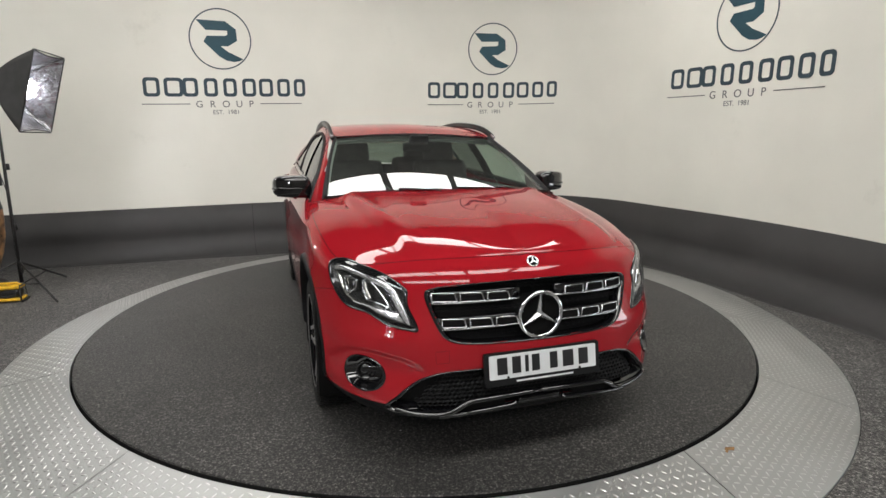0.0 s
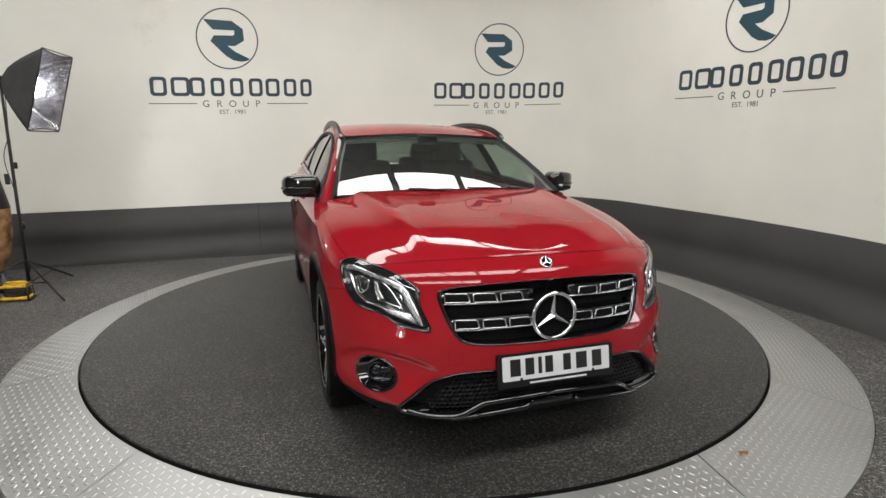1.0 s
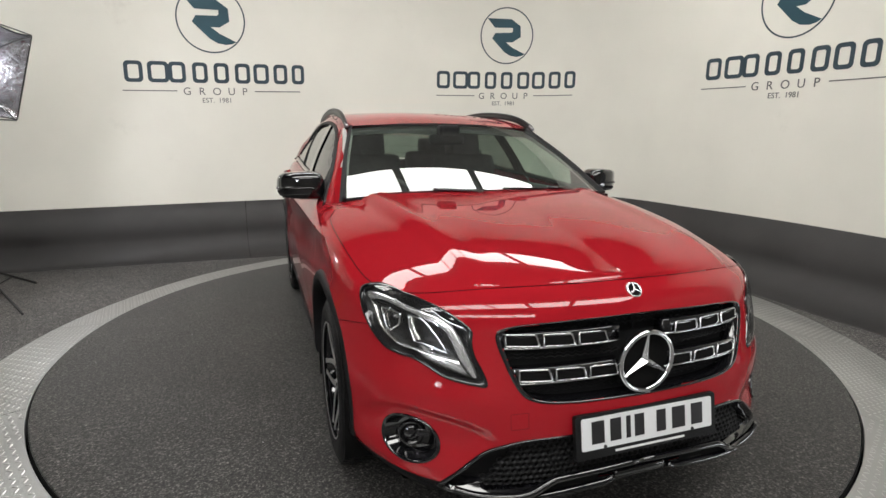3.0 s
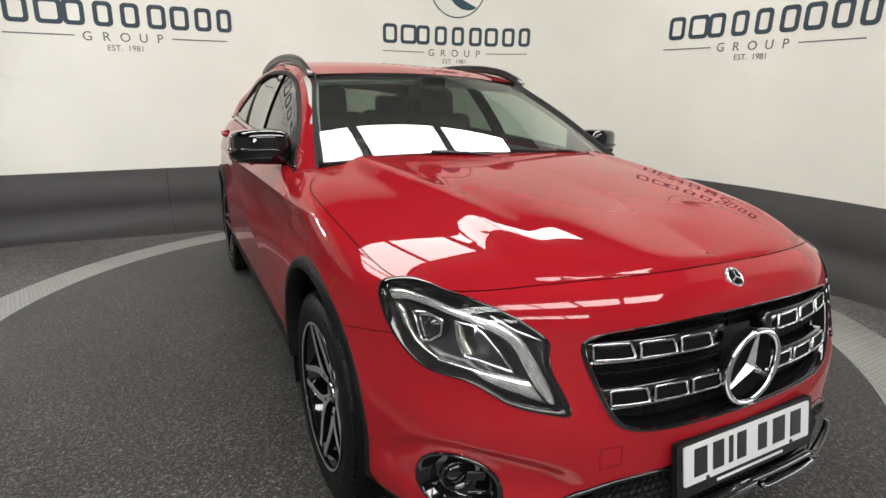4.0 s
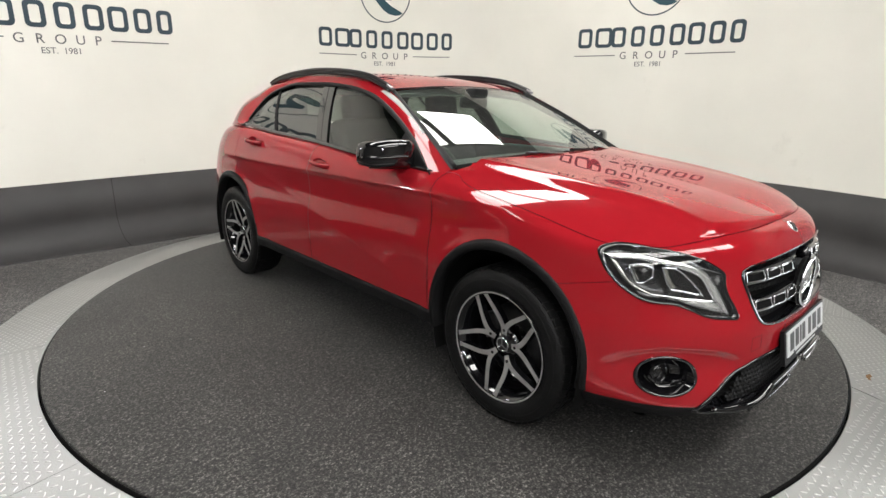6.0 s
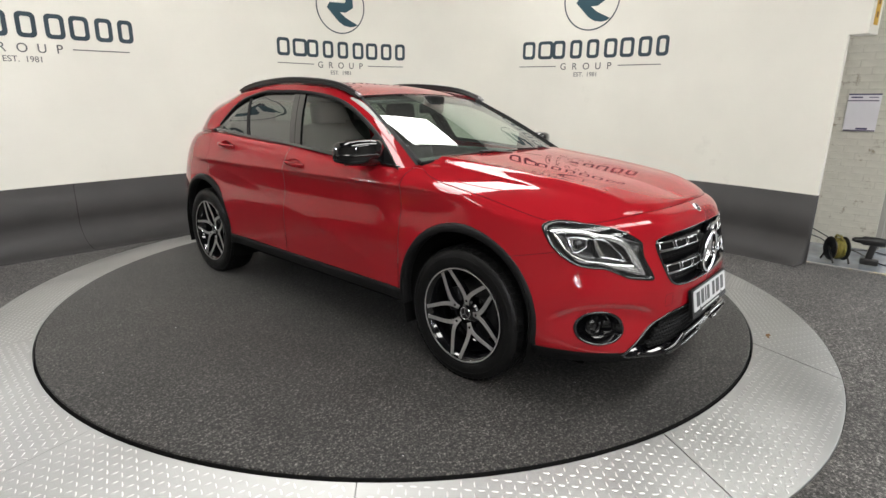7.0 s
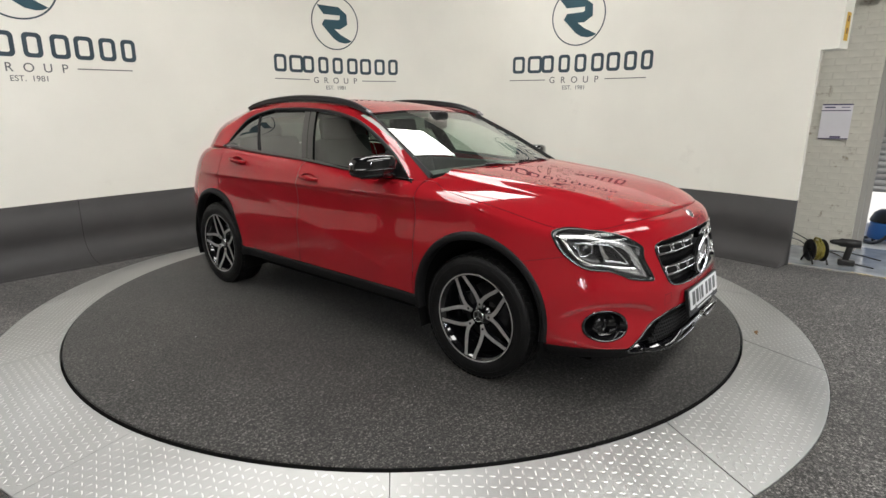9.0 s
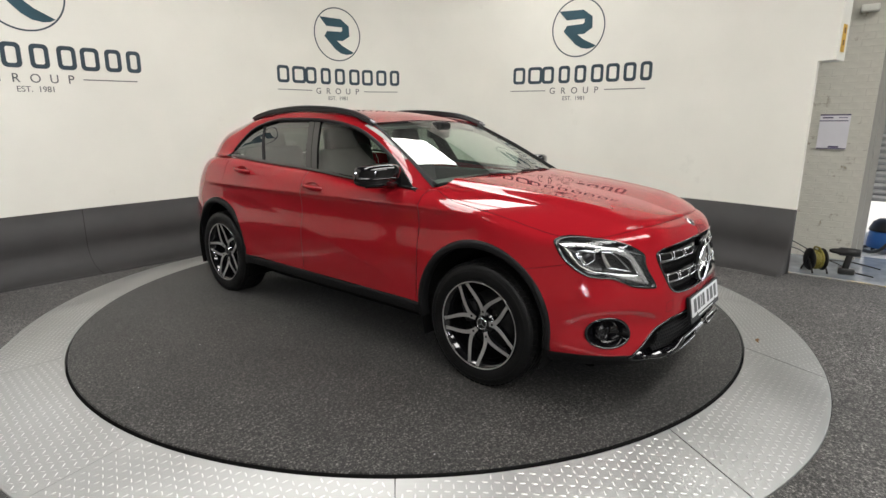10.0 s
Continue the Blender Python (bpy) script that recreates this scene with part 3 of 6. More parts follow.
def ease(u, a, b):
    f = np.clip((u - a) / (b - a), 0, 1)
    return f * f * (3 - 2 * f)


ROWS_S = np.einsum("ai,ijk->ajk", spl_basis(len(net), S_T), net)
V_T, DN = [], []
SHUT_Y = np.linspace(-2.2, -.8, 60)
SHUT_V = np.convolve(np.r_[[11.45] * 3, np.interp(SHUT_Y, [-2.13, -2.05, -1.97, -1.87, -1.76, -1.66, -1.5, -1.3, -1.13, -1.05, -.98, -.94, -.87], [11.45, 11.2, 10.6, 10.25, 10.45, 11.1, 11.45, 11.28, 11.15, 11.6, 12.8, 13.5, 11.45]), [11.45] * 3], np.ones(7) / 7, "valid")
for row in ROWS_S:
    yy = row[11, 1]
    vh = float(np.interp(yy, SHUT_Y, SHUT_V))
    step = np.linalg.norm(np.diff(spl_basis(19, np.array((vh, vh + .2))) @ row, axis=0)) / .2
    vt = np.r_[np.linspace(0, vh, 110), np.linspace(vh + min(1.3, .0034 / step), 18, 46)]
    V_T.append(vt)
    DN.append(spl_basis(19, vt) @ row)
V_T, DN = np.array(V_T), np.array(DN)


def bell(u, c, w):
    return np.exp(-((u - c) / w)**2)


# Pressed lines: shoulder crease, door hollow, rising swage, arch flares, bonnet ribs.
X, Y, Z = DN[..., 0].copy(), DN[..., 1].copy(), DN[..., 2].copy()
wall = (V_T < 11) * 1.0
doors = ease(Y, -1.75, -1.0) * (1 - ease(Y, 1.2, 1.8))
crease_z = .950 - .012 * ease(Y, -.9, .8)
d = doors * wall * (.015 * np.where(Z > crease_z, np.exp(-(Z - crease_z) / .04), np.exp(-(crease_z - Z) / .016)))
d -= doors * wall * .020 * bell(Z, .80 - .03 * (Y - .2), .10)
swage = .455 + .27 * np.clip(Y + .8, 0, 2)**.8
d += .006 * ease(Y, -.85, -.6) * (1 - ease(Y, .75, 1.1)) * wall * np.where(Z > swage, np.exp(-(Z - swage) / .07), np.exp(-(swage - Z) / .12))
for hy in (-1.35, 1.35):
    rr = np.hypot(Y - hy, Z - .335)
    d += .008 * bell(rr, .43, .07) * wall * (Z > .2)
DN[..., 0] += d * (X > .5)
top = (V_T > V_HOOD) * ease(Y, -2.1, -1.8)
rib = .65 - .13 * (np.clip(-Y - .95, 0, 1.2) / 1.2)
DN[..., 2] += top * (.016 * (1 - ease(X, rib - .045, rib + .01)) + .008 * bell(X, rib - .06, .05))
# Brow over the lower grille and hollow round the fog lamps.
front_w = wall * (Y < -1.6)
DN[..., 1] += .014 * front_w * bell(np.hypot((X - .70) / 1.35, Z - .41), 0, .13)
dish = np.hypot((X - .715) / np.where(X < .715, 2.3, 1.12), Z - .420)
DN[..., 1] += .015 * front_w * (1 - ease(dish, .092, .116)) * ease(X, .42, .56) * (1 - .75 * (1 - ease(Z, .36, .46)))
DN[..., 1] -= .004 * front_w * bell(Z, .590, .035) * ease(X, .40, .55) * (1 - ease(X, .75, .86))
NRM = np.cross(np.gradient(DN, axis=0), np.gradient(DN, axis=1))
NRM /= np.linalg.norm(NRM, axis=2)[..., None] + 1e-9
NRM *= np.sign((NRM * (DN - np.array((0, 0, .6)))).sum(2))[..., None]


def on_shell(s, v, off=0.0):
    """Point of the shell (positive x) at fractional grid place, moved outwards."""
    i, j = np.clip(np.floor(s).astype(int), 0, DN.shape[0] - 2), np.clip(np.floor(v).astype(int), 0, DN.shape[1] - 2)
    f, g = (s - i)[..., None], (v - j)[..., None]
    mix = lambda A: (A[i, j] * (1 - f) + A[i + 1, j] * f) * (1 - g) + (A[i, j + 1] * (1 - f) + A[i + 1, j + 1] * f) * g
    n = mix(NRM)
    n /= np.linalg.norm(n, axis=-1)[..., None]
    return mix(DN) + n * np.asarray(off)[..., None]


def place_of(p):
    """Grid place of the shell point nearest to p."""
    p = np.array(p) * np.array((1.0, 1, 1))
    i, j = np.unravel_index(np.argmin(((DN - p)**2).sum(2)), DN.shape[:2])
    i1, j1 = min(max(i, 1), DN.shape[0] - 2), min(max(j, 1), DN.shape[1] - 2)
    J = np.c_[(DN[i1 + 1, j] - DN[i1 - 1, j]) / 2, (DN[i, j1 + 1] - DN[i, j1 - 1]) / 2]
    d = np.clip(np.linalg.lstsq(J, p - DN[i, j], rcond=None)[0], -.7, .7)
    return np.array((max(0.0, i + d[0]) if p[0] > 0 else 0.0, j + d[1]))


def outline(points, n=96, smooth=True):
    """Closed outline on the shell through a few places, in grid units."""
    P = np.array([place_of(p) for p in points])
    if smooth:
        return spline(P, n, True)
    m = len(P)
    t = np.linspace(0, m, n, endpoint=False)
    i = t.astype(int)
    return P[i] * (1 - (t - i))[:, None] + P[(i + 1) % m] * (t - i)[:, None]


def half_outline(points, n=160):
    """Closed outline that is the same on both sides of the middle plane; negative places lie on the other side."""
    P = np.array([place_of(p) for p in points])
    return spline(np.vstack([P, P[-2:0:-1] * np.array((-1, 1))]), n, True)


def inside(o, s, v):
    """Which grid places lie within an outline."""
    hit = np.zeros(s.shape, bool)
    a, b = o, np.roll(o, -1, 0)
    for (x0, y0), (x1, y1) in zip(a, b):
        c = ((y0 > v) != (y1 > v)) & (s < (x1 - x0) * (v - y0) / (y1 - y0 + 1e-12) + x0)
        hit ^= c
    return hit


def shell_rings(o, steps):
    """Rings that follow an outline: (scale about its middle, height over the shell) pairs."""
    c = o.mean(0)
    return [on_shell(c[0] + (o[:, 0] - c[0]) * k, c[1] + (o[:, 1] - c[1]) * k, np.full(len(o), h)) for k, h in steps]


def ringed(name, o, steps, material, parent, side, label="", cap=False):
    """A part made of rings on the shell. side: -1 or 1 mirrors it."""
    R = shell_rings(o, steps)
    n = len(o)
    vs = np.vstack(R) * np.array((side, 1, 1))
    fs = grid_faces(len(R), n, True)
    if cap:
        vs = np.vstack([vs, vs[-n:].mean(0)])
        fs += [((len(R) - 1) * n + k, (len(R) - 1) * n + (k + 1) % n, len(vs) - 1) for k in range(n)]
    bm = bmesh.new()
    V = [bm.verts.new(p) for p in vs]
    for f in fs:
        bm.faces.new([V[k] for k in f])
    return part(name, bm, material, parent, label)


# Openings in the shell.
HEADLIGHT = outline(HL_POINTS, 120)
FOG = outline(FOG_POINTS, 64)
GRILLE = half_outline(GRILLE_POINTS)
INTAKE = half_outline(INTAKE_POINTS)



def arch_r(sn):
    """Radius of the wheel arch by the sine of the angle: higher than wide."""
    return .383 + .055 * np.clip(sn, 0, 1)


ii, jj = np.meshgrid(np.arange(DN.shape[0] - 1) + .5, np.arange(DN.shape[1] - 1) + .5, indexing="ij")
mid = (DN[:-1, :-1] + DN[1:, :-1] + DN[:-1, 1:] + DN[1:, 1:]) / 4
keep = np.ones(ii.shape, bool)


def shrunk(o, k):
    return o.mean(0) + (o - o.mean(0)) * k


for o, k in ((HEADLIGHT, .97), (FOG, .96)):
    keep &= ~inside(shrunk(o, k), ii, jj)
for o, k in ((GRILLE, .985), (INTAKE, .98)):
    keep &= ~inside(shrunk(o, k), ii, jj)
for hy in (-1.35, 1.35):
    keep &= ~((np.hypot(mid[..., 1] - hy, mid[..., 2] - .335) < arch_r((mid[..., 2] - .335) / .42) + .020) & (mid[..., 0] > .5))
hood_top = jj > 110.0
keep &= ~(hood_top & (mid[..., 1] > np.where(mid[..., 0] < .715, -1.02 + .09 * (mid[..., 0] / .72)**2, -.80)))
idx = np.arange(DN.shape[0] * DN.shape[1]).reshape(DN.shape[:2])


def cut_shell(mask, planes):
    """The masked part of the shell as a bmesh, cut along planes (point, normal)."""
    bm = bmesh.new()
    used = {}
    I, J = np.nonzero(mask)
    for i, j in zip(I, J):
        q = []
        for a, b in ((i, j), (i + 1, j), (i + 1, j + 1), (i, j + 1)):
            k = idx[a, b]
            if k not in used:
                used[k] = bm.verts.new(DN[a, b])
            q.append(used[k])
        bm.faces.new(q)
    for p, nrm in planes:
        bmesh.ops.bisect_plane(bm, geom=bm.verts[:] + bm.edges[:] + bm.faces[:], plane_co=p, plane_no=nrm, dist=1e-5)
    return bm


def subset(bm, test):
    """Copy of those faces of bm whose middle passes the test."""
    out = bmesh.new()
    m = {}
    for f in bm.faces:
        if test(f.calc_center_median()):
            out.faces.new([m[v] if v in m else m.setdefault(v, out.verts.new(v.co)) for v in f.verts])
    return out


def flip(bm, side):
    if side < 0:
        for v in bm.verts:
            v.co.x = -v.co.x
    return bm


def both_sides(bm):
    """Mirror bm in x = 0 and join."""
    g = bmesh.ops.duplicate(bm, geom=bm.verts[:] + bm.faces[:])
    for v in g["geom"]:
        if isinstance(v, bmesh.types.BMVert):
            v.co.x = -v.co.x
    bmesh.ops.remove_doubles(bm, verts=bm.verts[:], dist=5e-4)
    return bm


G = .0019
SEAMS = [(-.925, 0), (.180, 0), (1.25, 0)]
planes = []
for y, _ in SEAMS:
    planes += [((0, y - G, 0), (0, 1, 0)), ((0, y + G, 0), (0, 1, 0))]
planes += [((0, 0, .325), (0, 0, 1)), ((0, 0, .390), (0, 0, 1)), ((0, 0, .3935), (0, 0, 1)), ((0, -1.86, .755), (0, .214, 1)), ((0, -1.86, .7568), (0, .214, 1)), ((0, -1.86, 0), (0, 1, 0)), ((0, -1.0, 0), (0, 1, 0)), ((0, 1.0, 0), (0, 1, 0)), ((0, 0, .305), (0, 0, 1))]
low = cut_shell(keep & ~hood_top & (jj < 109), planes)
top_bm = cut_shell(keep & hood_top, [])


def wing_line(y):
    return .755 - .214 * (y + 1.86)


def seam(c):
    if any(abs(c.y - y) < G for y, _ in SEAMS) and c.z > .390:
        return True
    if .390 < c.z < .3935 and -1.0 < c.y < 1.0:
        return True
    return 0 < c.z - wing_line(c.y) < .0018 and -1.86 < c.y < -1.58


def is_sill(c):
    return (c.z < .390 and -1.0 < c.y < 1.0) or (c.z < .305)


RULES = [
    ("front_bumper", lambda c: not is_sill(c) and (c.y < -1.86 or (c.z < wing_line(c.y) and c.y < -1.2)), True, ""),
    ("front_wing", lambda c: not is_sill(c) and not (c.y < -1.86 or (c.z < wing_line(c.y) and c.y < -1.2)) and c.y < -.925, False, ""),
    ("front_door", lambda c: not is_sill(c) and -.925 < c.y < .18, False, ""),
    ("rear_door", lambda c: not is_sill(c) and .18 < c.y < 1.25, False, ""),
    ("rear_quarter_panel", lambda c: not is_sill(c) and c.y > 1.25, False, ""),
]
door_parts = {}
for name, rule, joined, label in RULES:
    sub = subset(low, lambda c: rule(c) and not seam(c))
    if joined:
        door_parts[name] = part(name, both_sides(sub), RED, car)
    else:
        for side in (-1, 1):
            b2 = sub.copy()
            door_parts[name, side] = part(name, flip(b2, side), RED, car)
        sub.free()
g = subset(low, seam)
g.normal_update()
for v in g.verts:
    v.co.x -= .007
for side in (-1, 1):
    part("panel_gap", flip(g.copy(), side), GAP, car)
g.free()
g = subset(low, lambda c: is_sill(c) and (abs(c.y) > 1.0 or c.z > .325))
for v in g.verts:
    if -1.02 < v.co.y < 1.02:
        v.co.x += .006 * (1 if v.co.z < .385 else 0)
part("lower_cladding", both_sides(g), PLASTIC, car, "unpainted black plastic lower cladding")
low.free()
bonnet = part("bonnet", both_sides(top_bm), RED, car)
# Dark channel under the bonnet's edge.
ch = cut_shell((jj > 108) & (jj < 111) & keep & (mid[..., 1] < -.85), [])
for v in ch.verts:
    v.co.z -= .008
part("bonnet_gap", both_sides(ch), GAP, car)

# Floor pan and wheel wells.
bm = bmesh.new()
box(bm, (0, 0, .25), (1.45, 3.9, .06), .02)
box(bm, (0, -1.35, .55), (1.0, 1.0, .5), .02)
part("floor_pan", bm, GAP, car)
for side in (-1, 1):
    for hy in (-1.35, 1.35):
        bm = bmesh.new()
        A = [((arch_r(math.sin(a)) + .02) * math.cos(a), (arch_r(math.sin(a)) + .02) * math.sin(a)) for a in np.linspace(-.35, math.pi + .35, 24)]
        ring = [[bm.verts.new((side * x, hy + c, .335 + s)) for c, s in A] for x in (.885, .52)]
        for k in range(23):
            bm.faces.new((ring[0][k], ring[0][k + 1], ring[1][k + 1], ring[1][k]))
        bm.faces.new(ring[1])
        part("wheel_arch_liner", bm, GAP, car)
        # Cladding round the arch.
        bm = bmesh.new()
        a0, a1 = -.06, math.pi + .06
        secs = []
        for a in np.linspace(a0, a1, 44):
            flare = 0
            loop = []
            for dr, o in ((.004, -.05), (.0, .008), (.006, .013), (.030, .012), (.038, .007), (.043, -.006), (.040, -.05)):
                r = arch_r(math.sin(a)) + dr
                y, z = hy + r * math.cos(a), .335 + r * math.sin(a)
                n = bluff(z) if y < 0 else 3.2
                u = np.clip((-1.25 - y) / (-1.25 - nose(z)), 0, .999) if y < 0 else np.clip((y - 1.2) / (tail(z) - 1.2), 0, .999)
                x = half_width(z) * (1 - u**n)**(1 / n)
                loop.append(bm.verts.new((side * (x - .004 + o), y, z)))
            secs.append(loop)
        for A1, B1 in zip(secs, secs[1:]):
            for k in range(6):
                bm.faces.new((A1[k], A1[k + 1], B1[k + 1], B1[k]))
        part("arch_cladding", bm, PLASTIC, car, "black plastic wheel arch trim")


# ---- lamps, grille and other fittings on the nose ----
def rot_to(direction):
    return Vector(direction).to_track_quat("X", "Z").to_matrix().to_4x4()


def bar_part(name, path, r, material, parent, label="", closed=False, seg=8, squash=1.0):
    return part(name, sweep(bmesh.new(), path, r, seg, closed, squash), material, parent, label)


LAMPIN = mat("lamp_reflector", (0.60, 0.59, 0.54), 0.22, 0.9, var=0.35, scale=38)
LAMPBACK = mat("lamp_back", (0.012, 0.012, 0.013), 0.25, 0.0, coat=0.4)
LAMPDARK = mat("lamp_bezel", (0.010, 0.010, 0.011), 0.12, 0.2, coat=0.5)
DRL = mat("white_light_guide", (0.84, 0.84, 0.83), 0.2, 0.75, coat=0.6, var=0.22, scale=45)
TIPM = mat("dull_rail_tip", (0.30, 0.30, 0.31), 0.35, 0.8)
RAILM = mat("satin_black_rail", (0.010, 0.010, 0.011), 0.32, var=0.1, scale=20, spec=0.3)
LOUVRE = mat("louvre_silver", (0.66, 0.665, 0.675), 0.16, 1.0, var=0.1, scale=30)
BRIGHT = mat("bright_silver", (0.78, 0.79, 0.80), 0.24, 0.85)

# What shows behind the headlight's lens, as places on the positive side.
GUIDE_U = [(.804, -1.767, .853), (.775, -1.81, .86), (.739, -1.879, .853), (.702, -1.941, .839), (.648, -2.002, .827), (.601, -2.051, .797), (.576, -2.08, .753), (.549, -2.11, .689), (.538, -2.124, .65)]
GUIDE_L = [(.803, -1.794, .828), (.779, -1.832, .838), (.749, -1.883, .834), (.709, -1.943, .822), (.660, -2.000, .804), (.616, -2.045, .776), (.594, -2.074, .725), (.572, -2.097, .679), (.551, -2.116, .649)]
REAR_O = [(.805, -1.774, .846), (.806, -1.797, .821), (.799, -1.825, .784), (.787, -1.856, .749), (.77, -1.888, .727), (.742, -1.932, .711)]
REAR_I = [(.803, -1.799, .824), (.796, -1.820, .815), (.790, -1.840, .787), (.781, -1.863, .756), (.765, -1.896, .733), (.742, -1.93, .716)]
LOW_U = [(.742, -1.93, .716), (.716, -1.963, .713), (.689, -1.994, .709), (.671, -2.014, .707), (.589, -2.083, .697)]
LOW_L = [(.742, -1.932, .709), (.717, -1.965, .706), (.69, -1.996, .702), (.662, -2.028, .684), (.558, -2.112, .649)]
BLADE_U = [(.640, -1.995, .834), (.605, -2.04, .812), (.575, -2.067, .800), (.545, -2.088, .786)]
BLADE_L = [(.640, -1.998, .828), (.605, -2.043, .805), (.575, -2.070, .794), (.546, -2.090, .782)]
BOX_PTS = [(.779, -1.848, .815), (.754, -1.885, .821), (.728, -1.926, .809), (.734, -1.93, .77), (.757, -1.904, .745), (.77, -1.884, .743)]
FRAME_PTS = [(.71, -1.948, .81), (.709, -1.961, .768), (.699, -1.98, .733), (.675, -2.006, .73), (.614, -2.061, .713), (.64, -2.032, .756), (.664, -2.001, .792), (.68, -1.981, .807)]


def lamp_band(name, upper, lower, h, material, parent, side, label=""):
    """A bowed strip between two lines that follow the shell, h over it, with turned-in edges."""
    U, L = spline([place_of(p) for p in upper], 36), spline([place_of(p) for p in lower], 36)
    R = []
    for f, dh in ((0, -.012), (0, 0), (.3, .0025), (.7, .0025), (1, 0), (1, -.012)):
        g = U + (L - U) * f
        R.append(on_shell(g[:, 0], g[:, 1], np.full(36, h + dh)) * np.array((side, 1, 1)))
    return raw(name, np.vstack(R), grid_faces(len(R), 36), material, parent, label)


def lamp_frame(name, points, h, r, material, parent, side, scale):
    """A closed chrome wire along places of the shell, drawn in towards its middle by scale."""
    P = np.array([place_of(p) for p in points])
    P = P.mean(0) + (P - P.mean(0)) * scale
    m = len(P)
    t = np.linspace(0, m, 6 * m, endpoint=False)
    i = t.astype(int)
    g = P[i] * (1 - (t - i))[:, None] + P[(i + 1) % m] * (t - i)[:, None]
    return bar_part(name, [tuple(p) for p in on_shell(g[:, 0], g[:, 1], np.full(6 * m, h)) * np.array((side, 1, 1))], r, material, parent, closed=True, seg=6)


for side in (-1, 1):
    hl = ringed("headlight", HEADLIGHT, [(1.0, -.012), (1.008, .003), (.99, .006), (.93, .0045), (.905, -.006)], PIANO, car, side, "clear headlight with black surround")
    ringed("reflector_bowl", HEADLIGHT, [(.95, -.002), (.91, -.026), (.80, -.040), (.5, -.046)], LAMPBACK, hl, side, cap=True)
    lamp_band("light_guide", GUIDE_U, GUIDE_L, -.010, DRL, hl, side, "frosted white daytime light strip")
    lamp_band("rear_reflector", REAR_O, REAR_I, -.016, LAMPIN, hl, side)
    lamp_band("lower_reflector", LOW_U, LOW_L, -.011, DRL, hl, side, "white lower light strip")
    lamp_band("upper_blade", BLADE_U, BLADE_L, -.004, CHROME, hl, side, "thin chrome blade")
    lamp_frame("projector_frame", BOX_PTS, -.014, .0034, CHROME, hl, side, .88)
    lamp_frame("projector_inner_frame", BOX_PTS, -.022, .0022, LAMPIN, hl, side, .66)
    p = on_shell(*[np.array(q) for q in place_of((.752, -1.903, .782))], np.array(-.040)) * np.array((side, 1, 1))
    bm = bmesh.new()
    lathe(bm, [(.031, .004), (.030, .014), (.026, .018), (.020, .023), (.010, .027), (.001, .028)], 32, "x")
    bm.transform(Matrix.Translation(p) @ rot_to((side * .45, -1, .05)))
    part("projector_lens", bm, PIANO, hl, "dark glass projector lens")
    lamp_frame("second_lamp_frame", FRAME_PTS, -.013, .0036, CHROME, hl, side, 1.0)
    lamp_band("second_lamp_side", [FRAME_PTS[0], FRAME_PTS[1], FRAME_PTS[2]], [(.700, -1.961, .803), (.696, -1.975, .772), (.684, -1.994, .742)], -.014, LAMPIN, hl, side)
    ringed("lens", HEADLIGHT, [(.975, .0045), (.8, .0065), (.4, .008)], LENS, hl, side, cap=True)

    fog = ringed("fog_lamp", FOG, [(1.0, -.008), (1.03, .004), (.97, .008), (.90, .002), (.78, -.045), (.62, -.050)], PIANO, car, side, "round fog lamp in gloss black surround", cap=True)
    c = FOG.mean(0)
    p = on_shell(np.array(c[0] + 1.0), np.array(c[1] + 1.0), np.array(-.038)) * np.array((side, 1, 1))
    bm = bmesh.new()
    lathe(bm, [(.042, -.01), (.043, .012), (.037, .014), (.034, .004), (.018, -.004), (.001, -.006)], 32, "x")
    bm.transform(Matrix.Translation(p) @ rot_to((side * .3, -1, 0)))
    part("lamp_unit", bm, LAMPDARK, fog)
    bm = bmesh.new()
    lathe(bm, [(.030, .002), (.022, .010), (.010, .013), (.001, .014)], 24, "x")
    bm.transform(Matrix.Translation(p) @ rot_to((side * .3, -1, 0)))
    part("lamp_lens", bm, LAMPDARK, fog)
    for k, (ds, dv) in enumerate(((-4.5, 2.5), (-4.2, -3.0))):
        q = on_shell(np.array(c[0] + ds), np.array(c[1] + dv), np.array(-.02)) * np.array((side, 1, 1))
        bm = bmesh.new()
        box(bm, (0, 0, 0), (.006, .045, .022), .002, rot_to((side * .5, -1, .25 - k * .5)))
        bm.transform(Matrix.Translation(q))
        part("bezel_fin", bm, PIANO, fog)

# Main grille.
HEX = mat("grille_mesh", (0.006, 0.006, 0.0065), 0.6, spec=0.2)


def mirrored_rings(name, o, steps, material, parent, label="", fill=False):
    """Rings along a half outline that starts and ends on the middle plane, joined with its mirror."""
    half = o[:len(o) // 2 + 1].copy()
    half[0, 0] = half[-1, 0] = 0
    half[:, 0] = np.maximum(half[:, 0], 0)
    c = np.array((0, o[:, 1].mean()))
    R = [on_shell((half[:, 0]) * k, c[1] + (half[:, 1] - c[1]) * k, np.full(len(half), h)) for k, h in steps]
    L = [np.vstack([r, r[::-1] * np.array((-1, 1, 1))]) for r in R]
    n = len(L[0])
    bm = bmesh.new()
    V = [[bm.verts.new(p) for p in r] for r in L]
    for A1, B1 in zip(V, V[1:]):
        for q in range(n):
            bm.faces.new((A1[q], A1[(q + 1) % n], B1[(q + 1) % n], B1[q]))
    if fill:
        m = n // 2
        for q in range(m - 1):
            bm.faces.new((V[-1][q], V[-1][q + 1], V[-1][n - 2 - q], V[-1][n - 1 - q]))
    bmesh.ops.remove_doubles(bm, verts=bm.verts[:], dist=2e-4)
    return part(name, bm, material, parent, label)


